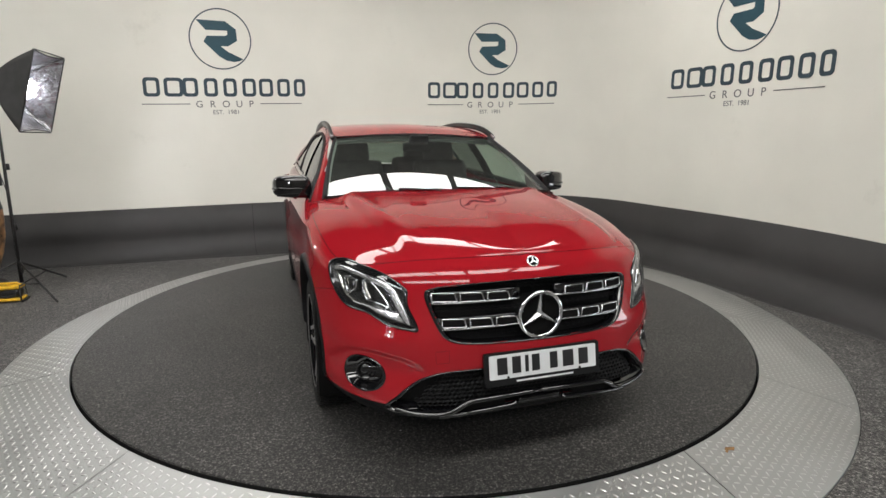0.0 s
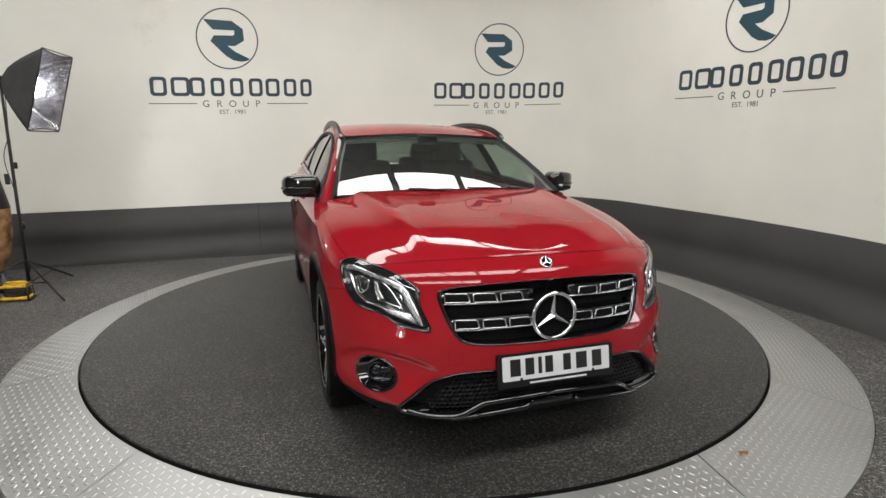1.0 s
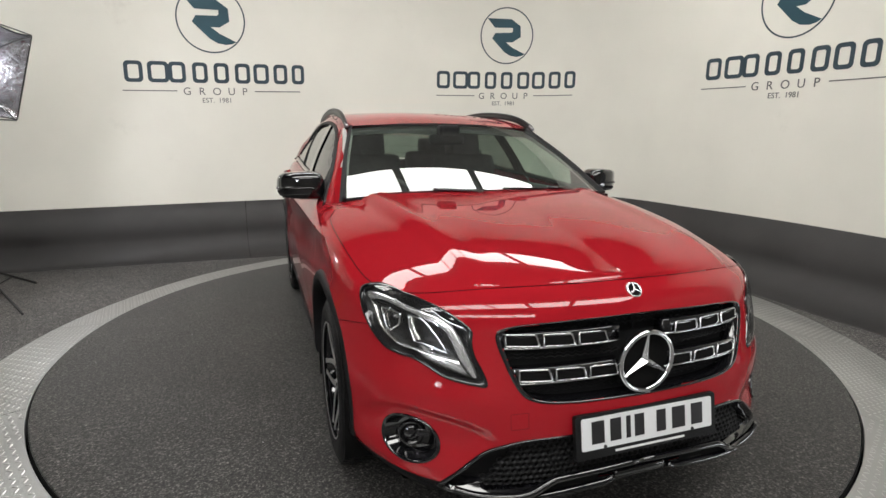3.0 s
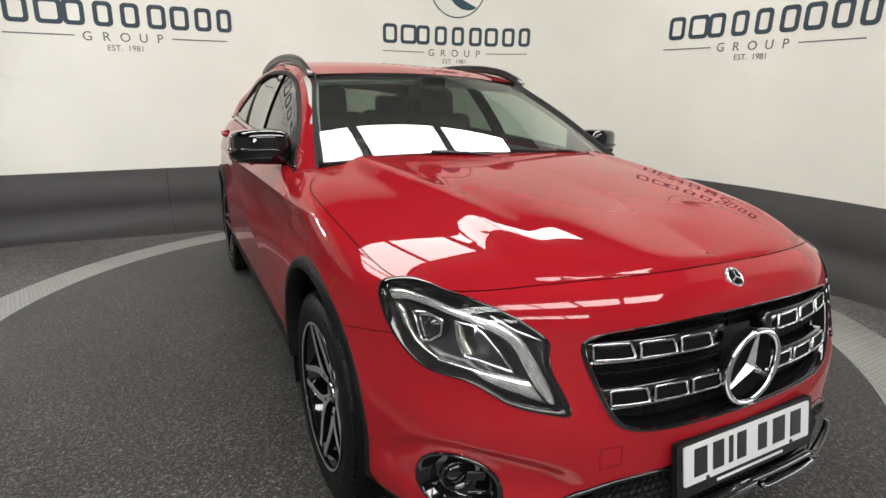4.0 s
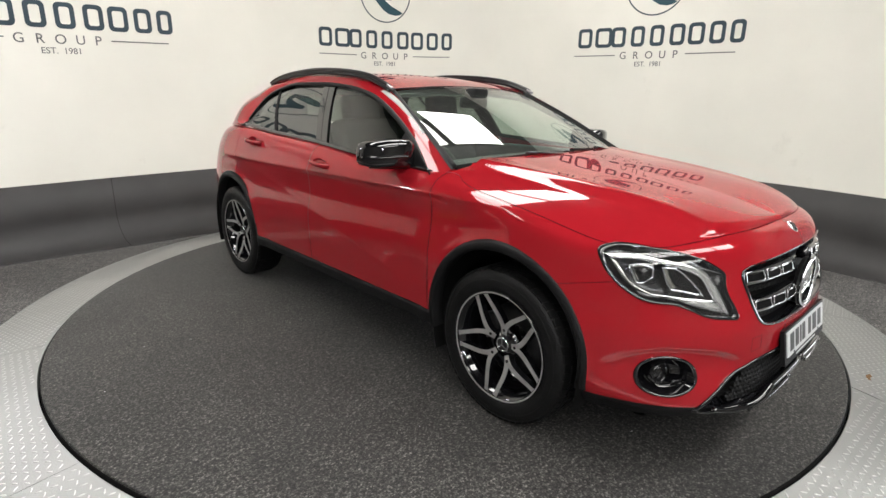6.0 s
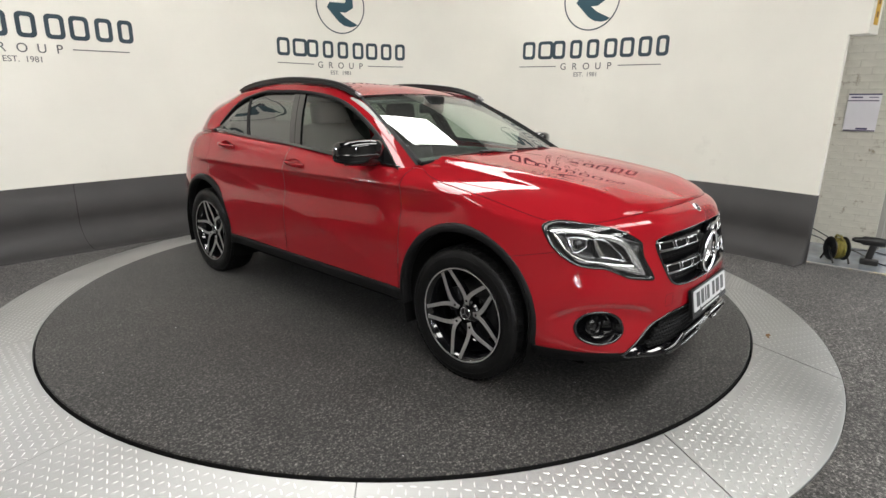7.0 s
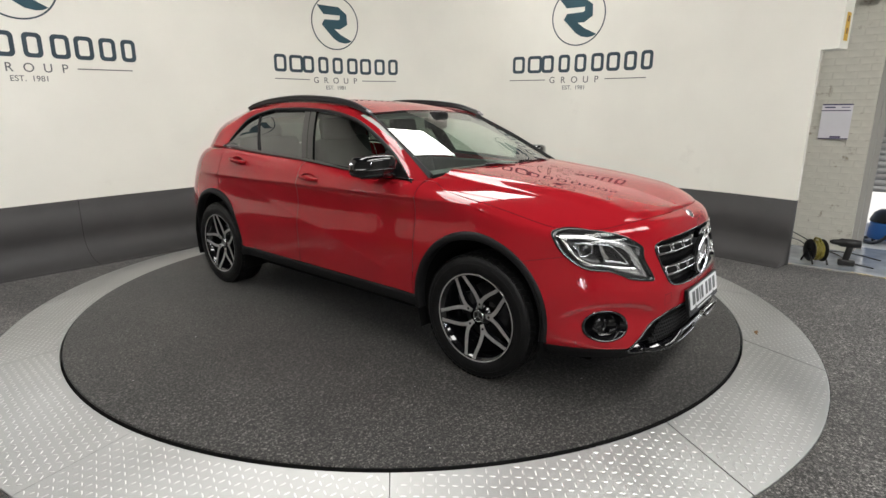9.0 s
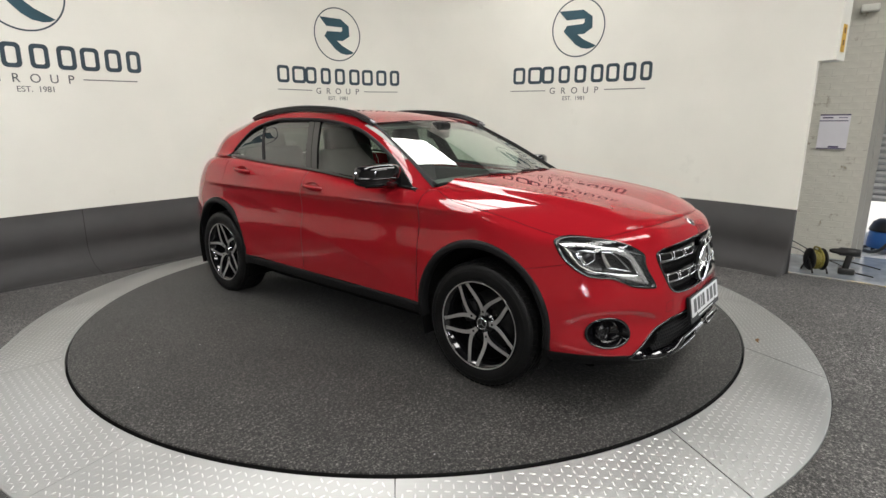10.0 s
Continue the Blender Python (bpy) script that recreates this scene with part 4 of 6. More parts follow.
grille = mirrored_rings("grille", GRILLE, [(1.0, -.008), (1.012, .003), (.985, .004), (.965, -.004), (.95, -.06)], PIANO, car, "black grille with two chrome-edged louvres", False)
mirrored_rings("grille_back", GRILLE, [(1.0, -.055), (.5, -.06)], HEX, grille, "", True)


def nose_y(x, z, off=0.0):
    """The shell's y at a place of the nose."""
    n = bluff(z)
    return -1.25 + (nose(z) + 1.25) * (1 - (abs(x) / half_width(z))**n)**(1 / n) - off


# fine mesh bars behind the louvres
for z in (.80, .785, .71, .70, .61, .60):
    bar_part("mesh_bar", [(x, nose_y(x, z, -.045), z + .004 * math.sin(x * 220)) for x in np.linspace(-.44, .44, 90)], .0026, HEX, grille, seg=5)
for side in (-1, 1):
    for z, x1 in ((.757, .468), (.653, .435)):
        P = [(side * x, nose_y(x, z, -.018), z - .012 + .012 * (1 - x / x1)) for x in np.linspace(.085, x1, 14)]
        bm = bmesh.new()
        sec = [(.040, .022), (.004, .026), (.0, .022), (-.002, -.016), (.002, -.022), (.040, -.026)]
        rings = [[bm.verts.new((a, b + dy, c + .012 + dz)) for dy, dz in sec] for a, b, c in P]
        for A1, B1 in zip(rings, rings[1:]):
            for q in range(6):
                bm.faces.new((A1[q], A1[(q + 1) % 6], B1[(q + 1) % 6], B1[q]))
        bm.faces.new(rings[0])
        bm.faces.new(rings[-1])
        louvre = part("louvre", bm, PIANO, grille)
        bar_part("chrome_edge", [(a, b - .003, c - .010) for a, b, c in P], .0036, LOUVRE, louvre, "bright chrome trim line")
        for k in range(3):
            w, h = .047, .0172
            xc = x1 - .062 - k * .1125
            Q = [(-w + .004, h), (w - .002, h), (w, -h), (-w - .006, -h)]
            pts = []
            for j in range(4):
                (u0, v0), (u1, v1) = Q[j], Q[(j + 1) % 4]
                for f in (.06, .35, .65, .94):
                    u, v = u0 + (u1 - u0) * f, v0 + (v1 - v0) * f
                    pts.append((side * (xc + u), nose_y(xc + u, z + v, -.012), z + v + .006))
            bar_part("opening_frame", pts, .0034, LOUVRE, louvre, "chrome rectangle", closed=True, seg=6)
            bm = bmesh.new()
            Vq = [bm.verts.new((side * (xc + u), nose_y(xc + u, z + v, -.0145), z + v + .006)) for u, v in Q]
            bm.faces.new(Vq)
            part("opening_dark", bm, GAP, louvre)

# Round emblem on the grille: ring, dark disc and three bars.
EM = (0, -2.222, .676)
bm = bmesh.new()
sweep(bm, [(EM[0] + .097 * math.cos(a), EM[1] - .006, EM[2] + .097 * math.sin(a)) for a in np.linspace(0, 2 * math.pi, 72, endpoint=False)], .0082, 10, True)
emblem = part("grille_emblem", bm, CHROME, car, "round chrome emblem on a black disc")
bm = bmesh.new()
prism(bm, arc(0, 0, .096, .096, 48), .012, Matrix.Translation((EM[0], EM[1] + .022, EM[2])) @ Matrix.Rotation(radians(90), 4, "X"))
part("emblem_disc", bm, GAP, emblem, smooth=False)
for k in range(3):
    a = radians(90 + 120 * k)
    d = Vector((math.cos(a), 0, math.sin(a)))
    s2 = Vector((-d.z, 0, d.x))
    bm = bmesh.new()
    tip, root = Vector(EM) + d * .092 + Vector((0, -.004, 0)), Vector(EM) + Vector((0, .004, 0))
    vs = [bm.verts.new(p) for p in (root + Vector((0, -.016, 0)), root + s2 * .012 + d * .007, root - s2 * .012 + d * .007, tip + s2 * .002, tip - s2 * .002, tip + Vector((0, -.004, 0)))]
    for f in ((0, 1, 3, 5), (0, 5, 4, 2), (1, 2, 4, 3), (0, 2, 1), (3, 4, 5)):
        bm.faces.new([vs[q] for q in f])
    part("emblem_bar", bm, BRIGHT, emblem, smooth=False)
# Small badge on the bonnet lip.
bm = bmesh.new()
q = on_shell(np.array(0.), np.array(float(np.argmin(abs(DN[0, :, 2] - .885)))), np.array(.0))
lathe(bm, [(.001, .0025), (.021, .0025), (.022, .005), (.026, .005), (.028, .002), (.028, -.004)], 40, "x")
bm.transform(Matrix.Translation(q) @ rot_to((0, -.75, .66)))
badge = part("bonnet_badge", bm, BRIGHT, car, "small round chrome badge")
bm = bmesh.new()
lathe(bm, [(.001, .0042), (.021, .0042), (.0215, .002)], 32, "x")
bm.transform(Matrix.Translation(q) @ rot_to((0, -.75, .66)))
part("badge_centre", bm, GAP, badge)
for k in range(3):
    bm = bmesh.new()
    box(bm, (.0058, 0, .0095), (.0018, .0042, .020), 0)
    bm.transform(Matrix.Translation(q) @ rot_to((0, -.75, .66)) @ Matrix.Rotation(radians(120 * k), 4, "X"))
    part("badge_bar", bm, BRIGHT, badge, smooth=False)

# Lower intake, splitter and number plate.
intake = mirrored_rings("lower_intake", INTAKE, [(1.0, -.012), (1.008, .004), (.975, .008), (.955, .0), (.94, -.05)], PIANO, car, "black lower air intake with mesh")
mirrored_rings("intake_back", INTAKE, [(1.0, -.045), (.5, -.05)], HEX, intake, "", True)
vs, fs = [], []
for r in range(9):
    for k in range(-27, 28):
        x, z = (k + .5 * (r % 2)) * .0205, .315 + r * .0175
        if abs(x) > .56 - max(0, z - .33) * 1.0 - .03 or z > .45:
            continue
        b0 = len(vs)
        for m in range(6):
            a = radians(60 * m + 30)
            for rr, dy in ((.0125, 0), (.0095, 0), (.0095, .012)):
                xx, zz = x + rr * math.cos(a), z + rr * .86 * math.sin(a)
                vs.append((xx, nose_y(xx, zz, -.028) + dy, zz))
        for m in range(6):
            i0, i1 = b0 + 3 * m, b0 + 3 * ((m + 1) % 6)
            fs += [(i0, i1, i1 + 1, i0 + 1), (i0 + 1, i1 + 1, i1 + 2, i0 + 2)]
tagged(raw("honeycomb", vs, fs, HEX, intake), kind="stuff")
for side in (-1, 1):
    P = spline([(.615, 0, .306), (.54, 0, .285), (.45, 0, .279), (.40, 0, .292), (.34, 0, .326), (.28, 0, .338), (.0, 0, .346)], 40)
    bar_part("splitter_blade", [(side * x, nose_y(x, z, .008), z) for x, _, z in P], [.010 + .004 * math.sin(i / 39 * math.pi) for i in range(40)], PIANO, intake, "gloss black splitter with bright edge", squash=.8)
    P = spline([(.45, 0, .274), (.40, 0, .277), (.20, 0, .290), (.13, 0, .294), (.11, 0, .304)], 30)
    bar_part("splitter_lip", [(side * x, nose_y(x, .285, .010), z) for x, _, z in P], .011, PIANO, intake, squash=.7)
    bm = bmesh.new()
    for x0, x1 in ((.16, .38),):
        V = [bm.verts.new((side * x, nose_y(x, .29, .002), z)) for x, z in ((x0, .294), (x1, .284), (x1 - .03, .318), (x0, .334))]
        bm.faces.new(V)
    part("splitter_slot", bm, GAP, intake)
bm = bmesh.new()
box(bm, (0, -2.205, .306), (.20, .09, .030), .010)
part("splitter_centre", bm, PIANO, intake)

PL = Matrix.Translation((.012, -2.247, .462)) @ Euler((radians(90 - 10), 0, 0)).to_matrix().to_4x4()
bm = bmesh.new()
prism(bm, round_rect(.545, .140, .008), .016, PL @ Matrix.Translation((0, 0, -.010)))
box(bm, (0, 0, 0), (.44, .06, .05), .004)
bmesh.ops.translate(bm, verts=[v for v in bm.verts if v.co.y > -1], vec=(.012, -2.222, .462))
plate = part("number_plate", bm, PLASTIC, car, "white number plate in a black holder", smooth=False)
bm = bmesh.new()
prism(bm, round_rect(.505, .100, .006, cy=.010), .004, PL @ Matrix.Translation((0, 0, .006)))
part("plate_face", bm, NUMBER, plate, "white reflective face", smooth=False)
for k, x in enumerate((-.195, -.130, -.082, -.040, .045, .115, .190)):
    bm = bmesh.new()
    w = (.046, .040, .016, .036, .036, .052, .046)[k]
    prism(bm, [(x - w / 2, -.022), (x + w / 2, -.022), (x + w / 2, .048), (x - w / 2, .048)], .0015, PL @ Matrix.Translation((0, 0, .010)))
    part("plate_bar", bm, INK, plate, smooth=False)
bm = bmesh.new()
prism(bm, [(-.13, -.060), (.14, -.060), (.14, -.053), (-.13, -.053)], .001, PL @ Matrix.Translation((0, 0, .0062)))
part("holder_line", bm, NUMBER, plate, smooth=False)
for x in (-.17, .17):
    bm = bmesh.new()
    prism(bm, arc(x, -.036, .006, .006, 16), .002, PL @ Matrix.Translation((0, 0, .010)))
    part("plate_screw", bm, INK, plate, smooth=False)
# Tow-eye cover on the bumper.
cover = outline([(.445, -2.17, .545), (.395, -2.19, .55), (.395, -2.20, .50), (.445, -2.18, .495)], 48, False)
ringed("tow_eye_cover", cover, [(1.02, .0004), (1.02, .0008), (.99, .0008), (.99, .0004)], GAP, car, -1)


# ---- glasshouse ----
def loft(curves, n, m):
    """A smooth sheet through curves: n points along each, m across."""
    C = np.array([spline(c, n) for c in curves])
    return np.array([spline(C[:, k], m) for k in range(n)])


def sheet(name, S, material, parent, label="", side=1, thick=0.0):
    S = S * np.array((side, 1, 1))
    a, b = S.shape[:2]
    ob = raw(name, S.reshape(-1, 3), grid_faces(a, b), material, parent, label)
    return ob


def screen_row(xe, y0, z0, ky, kz, n=41):
    return [(x, y0 + ky * (x / xe)**2, z0 - kz * (x / xe)**2) for x in np.linspace(-xe, xe, n)]


WS_BASE, WS_MID, WS_TOP = screen_row(.735, -1.02, 1.090, .095, .035), screen_row(.665, -.635, 1.284, .060, .036), screen_row(.578, -.270, 1.438, .027, .026)
f = np.linspace(0, 1, 40)[None, :, None]
B0, B1, B2 = (np.array(r)[:, None, :] for r in (WS_BASE, WS_MID, WS_TOP))
ws = sheet("windscreen", B0 * (2 * (f - .5) * (f - 1)) + B1 * (4 * f * (1 - f)) + B2 * (2 * f * (f - .5)), SCREEN, car, "clear windscreen")
ws.visible_shadow = False
# black frit and rubber round the screen
for crv, r in ((WS_BASE, .020), (WS_TOP, .012)):
    bar_part("screen_seal", [(x, y, z - .004) for x, y, z in spline(crv, 40)], r, GAP, ws, squash=.35)
for side in (-1, 1):
    P = spline([WS_BASE[-1], WS_MID[-1], WS_TOP[-1]], 30)
    bar_part("screen_seal", [(side * (x + .006), y, z + .001) for x, y, z in P], .017, PLASTIC, ws, squash=.45)

ROOF_Y = np.array([-.262, -.05, .2, .5, .8, 1.1, 1.28, 1.45])
roof_c = [1.438, 1.486, 1.518, 1.535, 1.530, 1.500, 1.468, 1.430]
roof_e = [1.413, 1.455, 1.485, 1.498, 1.492, 1.465, 1.430, 1.392]
roof_x = [.585, .592, .590, .585, .578, .565, .555, .545]
rows = []
for y, c, e, x in zip(ROOF_Y, roof_c, roof_e, roof_x):
    rows.append([(-x, y, e), (-x * .94, y, e + (c - e) * .24), (-x * .55, y, e + (c - e) * .74), (0, y - .004, c), (x * .55, y, e + (c - e) * .74), (x * .94, y, e + (c - e) * .24), (x, y, e)])
sheet("roof", loft(rows, 50, 70), RED, car)
sheet("headlining", loft(rows, 30, 40) * np.array((.97, 1, 1)) - np.array((0, 0, .035)), LINING, car, "grey headlining")
bar_part("screen_header", [(x, y + .05, z - .030) for x, y, z in spline(WS_TOP, 30)], .03, LINING, car, squash=.5)

DLO_TOP = [(.828, -.86, 1.016), (.742, -.60, 1.190), (.668, -.27, 1.345), (.636, .0, 1.412), (.618, .30, 1.441), (.612, .60, 1.448), (.618, .84, 1.440), (.648, 1.09, 1.380), (.700, 1.205, 1.285), (.756, 1.250, 1.200)]
RAIL = [(.748, -.93, 1.050), (.676, -.60, 1.244), (.592, -.26, 1.410), (.598, .0, 1.462), (.595, .30, 1.489), (.590, .60, 1.498), (.580, .84, 1.490)]


def belt(y):
    """Foot of the side glass."""
    return .818 - .035 * ease(y, -.4, .5), ridge_side(y) + .014


for side in (-1, 1):
    A = spline(DLO_TOP[:7], 60)
    B = spline(RAIL, 60)
    M = (A + B) / 2 + np.array((.003, -.001, .002))
    sheet("pillar_lining", np.array([spline([a, m, b], 8) for a, m, b in zip(A, M, B)]) * np.array((.968, 1, 1)) - np.array((0, 0, .022)), LINING, car, "grey inner pillar lining", side)
    sheet("roof_pillar", np.array([spline([a, m, b], 8) for a, m, b in zip(A, M, B)]), RED, car, "red windscreen pillar and roof rail", side)
    strip = np.array([spline([a, m, b], 8) for a, m, b in zip(A, M, B)])[:22, 6:] + np.array((.001, -.002, .003))
    sheet("pillar_trim", strip, PLASTIC, car, "satin black trim beside the windscreen", side)
    bar_part("pillar_chrome", [(side * (x + .004), y, z + .004) for x, y, z in A[:38]], .0035, PLASTIC, car, "thin black trim strip")
    # rear pillar down to the waist
    A = spline(DLO_TOP[6:] + [(.815, 1.30, 1.155)], 40)
    B = spline([(.580, .84, 1.490), (.565, 1.15, 1.466), (.556, 1.40, 1.412), (.66, 1.60, 1.25), (.72, 1.75, 1.120)], 40)
    edge = DN[:, 108]
    rear_half = edge[np.argmax(edge[:, 1] > 1.26):]
    arcs = np.r_[0, np.cumsum(np.linalg.norm(np.diff(rear_half, axis=0), axis=1))]
    foot = np.array([[np.interp(q, arcs, rear_half[:, c]) for c in range(3)] for q in np.linspace(0, .47, 14)]) + np.array((-.006, 0, -.004))
    A[-1] = foot[0]
    B = spline([(.580, .84, 1.490), (.565, 1.15, 1.466), (.556, 1.40, 1.412), tuple((foot[-1] + np.array((.556, 1.40, 1.412))) / 2 + np.array((.022, .035, .034))), tuple(foot[-1])], 40)
    REAR_EDGE = B[20:]
    M = (A + B) / 2 + np.sin(np.linspace(0, math.pi, 40))[:, None] * np.array((.026, .004, .014))
    S = np.array([spline([a, m, b], 14) for a, m, b in zip(A, M, B)])
    S += (foot - S[-1])[None] * (np.linspace(0, 1, 40)**2.5)[:, None, None]
    sheet("rear_pillar", S, RED, car, "", side)
    sheet("pillar_lining", S * np.array((.962, .985, 1)) - np.array((0, 0, .02)), TRIM, car, "", side)
    # side glass, in three panes
    T = spline(DLO_TOP, 300)
    ys = np.linspace(-.84, 1.245, 90)
    top_z, top_x = np.interp(ys, T[:, 1], T[:, 2]), np.interp(ys, T[:, 1], T[:, 0])
    bx, bz = np.array([belt(y) for y in ys]).T
    def pane(name, keepf, material):
        S = []
        for k in range(13):
            f = k / 12
            z = bz + (np.maximum(top_z, bz + .002) - bz) * f
            x = bx + (top_x - bx) * f + .012 * np.sin(math.pi * f) - .012
            S.append(np.c_[x, ys, z])
        S = np.array(S).transpose(1, 0, 2)
        sel = keepf(ys)
        return sheet(name, S[sel], material, car, "", side)
    fr = pane("front_side_window", lambda y: y < .26, SIDEGL)
    fr.visible_shadow = False
    rr_ = pane("rear_side_window", lambda y: (y > .22) & (y < .93), TINT)
    qq = pane("quarter_window", lambda y: y > .90, TINT)
    for w_, lab in ((fr, "clear side window"), (rr_, "tinted side window"), (qq, "small tinted quarter window")):
        w_["label"] = lab
    # frames
    full = [(x + .002, y, z) for x, y, z in spline(DLO_TOP, 90)]
    bar_part("window_frame", [(side * x, y, z) for x, y, z in full], [.013 * min(1, .25 + i / 12) for i in range(90)], PLASTIC, car, "black rubber window surround", squash=.7)
    low_line = [(belt(y)[0] + .002, y, belt(y)[1] - .002) for y in np.linspace(-.86, 1.262, 50)]
    bar_part("waist_strip", [(side * x, y, z) for x, y, z in low_line], [.014 * min(1, .25 + i / 8) for i in range(50)], PIANO, car, "gloss black waist strip", squash=.8)
    def upright(name, y0, y1, w, material):
        bm = bmesh.new()
        x0, z0 = belt(y0)
        z1, x1 = np.interp(y1, T[:, 1], T[:, 2]), np.interp(y1, T[:, 1], T[:, 0])
        pts = [[], []]
        for f in np.linspace(0, 1, 9):
            x = x0 + (x1 - x0) * f + .012 * math.sin(math.pi * f) - .002
            for q, s in enumerate((-1, 1)):
                pts[q].append(((x, y0 + (y1 - y0) * f + s * w / 2, z0 + (z1 - z0) * f), x))
        rings = []
        for f in range(9):
            a, b = pts[0][f][0], pts[1][f][0]
            rings.append([bm.verts.new((side * (a[0] - .02), a[1], a[2])), bm.verts.new((side * a[0], a[1], a[2])), bm.verts.new((side * b[0], b[1], b[2])), bm.verts.new((side * (b[0] - .02), b[1], b[2]))])
        for A1, B1 in zip(rings, rings[1:]):
            for q in range(3):
                bm.faces.new((A1[q], A1[q + 1], B1[q + 1], B1[q]))
        return part(name, bm, material, car, smooth=False)
    upright("door_pillar", .145, .305, .062, PIANO)
    upright("door_pillar", .215, .375, .062, PIANO)
    upright("window_divider", .80, .985, .022, PLASTIC)
    # mirror triangle
    bm = bmesh.new()
    tri_p = [(.826, -.87, 1.016), (.812, -.50, 1.050), (.745, -.575, 1.20)]
    V = [bm.verts.new((side * (x + o), y, z)) for o in (.004, -.014) for x, y, z in tri_p]
    for f in ((0, 1, 2), (5, 4, 3), (0, 3, 4, 1), (1, 4, 5, 2), (2, 5, 3, 0)):
        bm.faces.new([V[k] for k in f])
    part("mirror_corner", bm, PLASTIC, car, smooth=False)
    # roof rail
    P = spline([(.612, -.285, 1.420), (.612, -.235, 1.442), (.606, -.06, 1.492), (.598, .20, 1.523), (.590, .55, 1.537), (.584, .9, 1.521), (.580, 1.12, 1.492), (.578, 1.24, 1.462)], 60)
    rad = [.007 + .006 * math.sin(math.pi * min(1, max(0, i / 59)))**.35 for i in range(60)]
    rail = bar_part("roof_rail", [(side * x, y, z) for x, y, z in P], rad, RAILM, car, "black roof rail", squash=.75, seg=10)
    bar_part("rail_base", [(side * (x - .003), y, z - .019) for x, y, z in P[2:-2]], .014, RAILM, rail, squash=1.0)
    bm = bmesh.new()
    box(bm, (side * .612, -.275, 1.424), (.020, .05, .016), .004, Matrix.Rotation(radians(26), 4, "X"))
    part("rail_foot", bm, TIPM, rail, "silver rail tip")
    # door handles
    for hy, hz, hx in ((.055, .992, .880), (.955, 1.062, .872)):
        P = spline([(hx - .004, hy + .095, hz + .004), (hx + .026, hy + .06, hz + .004), (hx + .032, hy, hz), (hx + .026, hy - .06, hz - .004), (hx - .004, hy - .10, hz - .008)], 20)
        h = bar_part("door_handle", [(side * x, y, z) for x, y, z in P], .013, RED, car, squash=1.15)
        bm = bmesh.new()
        lathe(bm, [(.001, -.012), (.030, -.008), (.048, .001), (.052, .003)], 28, "x")
        bmesh.ops.scale(bm, vec=(1, 1.5, .62), verts=bm.verts)
        bm.transform(Matrix.Translation((side * (hx - .002), hy, hz)) @ Matrix.Diagonal((side, 1, 1, 1)))
        part("handle_cup", bm, RED, h)
    # door mirror
    bm = bmesh.new()
    M0 = []
    secs = [(.800, .040, .044, -.66, 1.090), (.815, .064, .060, -.66, 1.104), (.84, .074, .067, -.658, 1.109), (.89, .078, .068, -.65, 1.110), (.95, .075, .066, -.635, 1.109), (.995, .064, .061, -.612, 1.107), (1.018, .048, .053, -.590, 1.104), (1.029, .026, .034, -.572, 1.101), (1.032, .010, .012, -.565, 1.10)]
    rings = []
    for x, ry, rz, yc, zc in secs:
        ring = []
        for k in range(28):
            a = 2 * math.pi * k / 28
            c, s = math.cos(a), math.sin(a)
            n4 = (abs(c)**5.5 + abs(s)**5.5)**(-1 / 5.5)
            ring.append(bm.verts.new((side * x, yc + ry * c * n4, zc + rz * s * n4)))
        rings.append(ring)
    for A1, B1 in zip(rings, rings[1:]):
        for k in range(28):
            bm.faces.new((A1[k], A1[(k + 1) % 28], B1[(k + 1) % 28], B1[k]))
    bm.faces.new(rings[0])
    bm.faces.new(rings[-1])
    mirror = part("door_mirror", bm, PIANO, car, "gloss black door mirror")
    P = spline([(.80, -.75, 1.062), (.86, -.736, 1.098), (.93, -.724, 1.099), (.995, -.684, 1.096), (1.03, -.60, 1.093)], 24)
    bar_part("indicator_strip", [(side * x, y + .008, z) for x, y, z in P[5:]], .009, LAMPDARK, mirror, "clear indicator strip", squash=.7)
    P = spline([(.765, -.66, 1.035), (.82, -.665, 1.048), (.92, -.655, 1.052), (1.00, -.61, 1.056)], 20)
    bar_part("mirror_foot", [(side * x, y, z) for x, y, z in P], [.020] * 20, PLASTIC, mirror, squash=.55)
    bm = bmesh.new()
    box(bm, (side * .92, -.588, 1.102), (.16, .006, .078), .002, Matrix.Rotation(radians(side * 12), 4, "Z"))
    part("mirror_glass", bm, CHROME, mirror, "mirror glass")

# Tailgate end that closes the cabin.
sheet("rear_window", np.array([[p * np.array((k, 1, 1)) + np.array((0, .09 * (1 - k * k), .03 * (1 - k * k))) for k in np.linspace(-.995, .995, 21)] for p in REAR_EDGE]), TINT, car, "tinted rear window").visible_shadow = False

# Wipers.


def on_screen(x, f, up=.010):
    """A place on the windscreen: x across, f up its slope."""
    rows3 = []
    for xe, y0, z0, ky, kz in ((.735, -1.02, 1.090, .095, .035), (.665, -.635, 1.284, .060, .036), (.578, -.270, 1.438, .027, .026)):
        rows3.append(np.array((x, y0 + ky * (x / xe)**2, z0 - kz * (x / xe)**2)))
    a, b, c = rows3
    return tuple(a * (2 * (f - .5) * (f - 1)) + b * (4 * f * (1 - f)) + c * (2 * f * (f - .5)) + np.array((0, -.45 * up, .9 * up)))


for x0, x1 in ((.06, .60), (-.58, -.04)):
    P = [on_screen(x, .000 + .014 * (1 - (x - x0) / (x1 - x0)), .012) for x in np.linspace(x0, x1, 14)]
    w_ = bar_part("wiper", P, .005, PLASTIC, car, "black wiper blade")
    bar_part("wiper_arm", [on_screen(x1 - .02, -.03, .02), on_screen((x0 + x1) / 2 + .06, .0, .022), on_screen((x0 + x1) / 2, .016, .018)], .007, PIANO, w_)


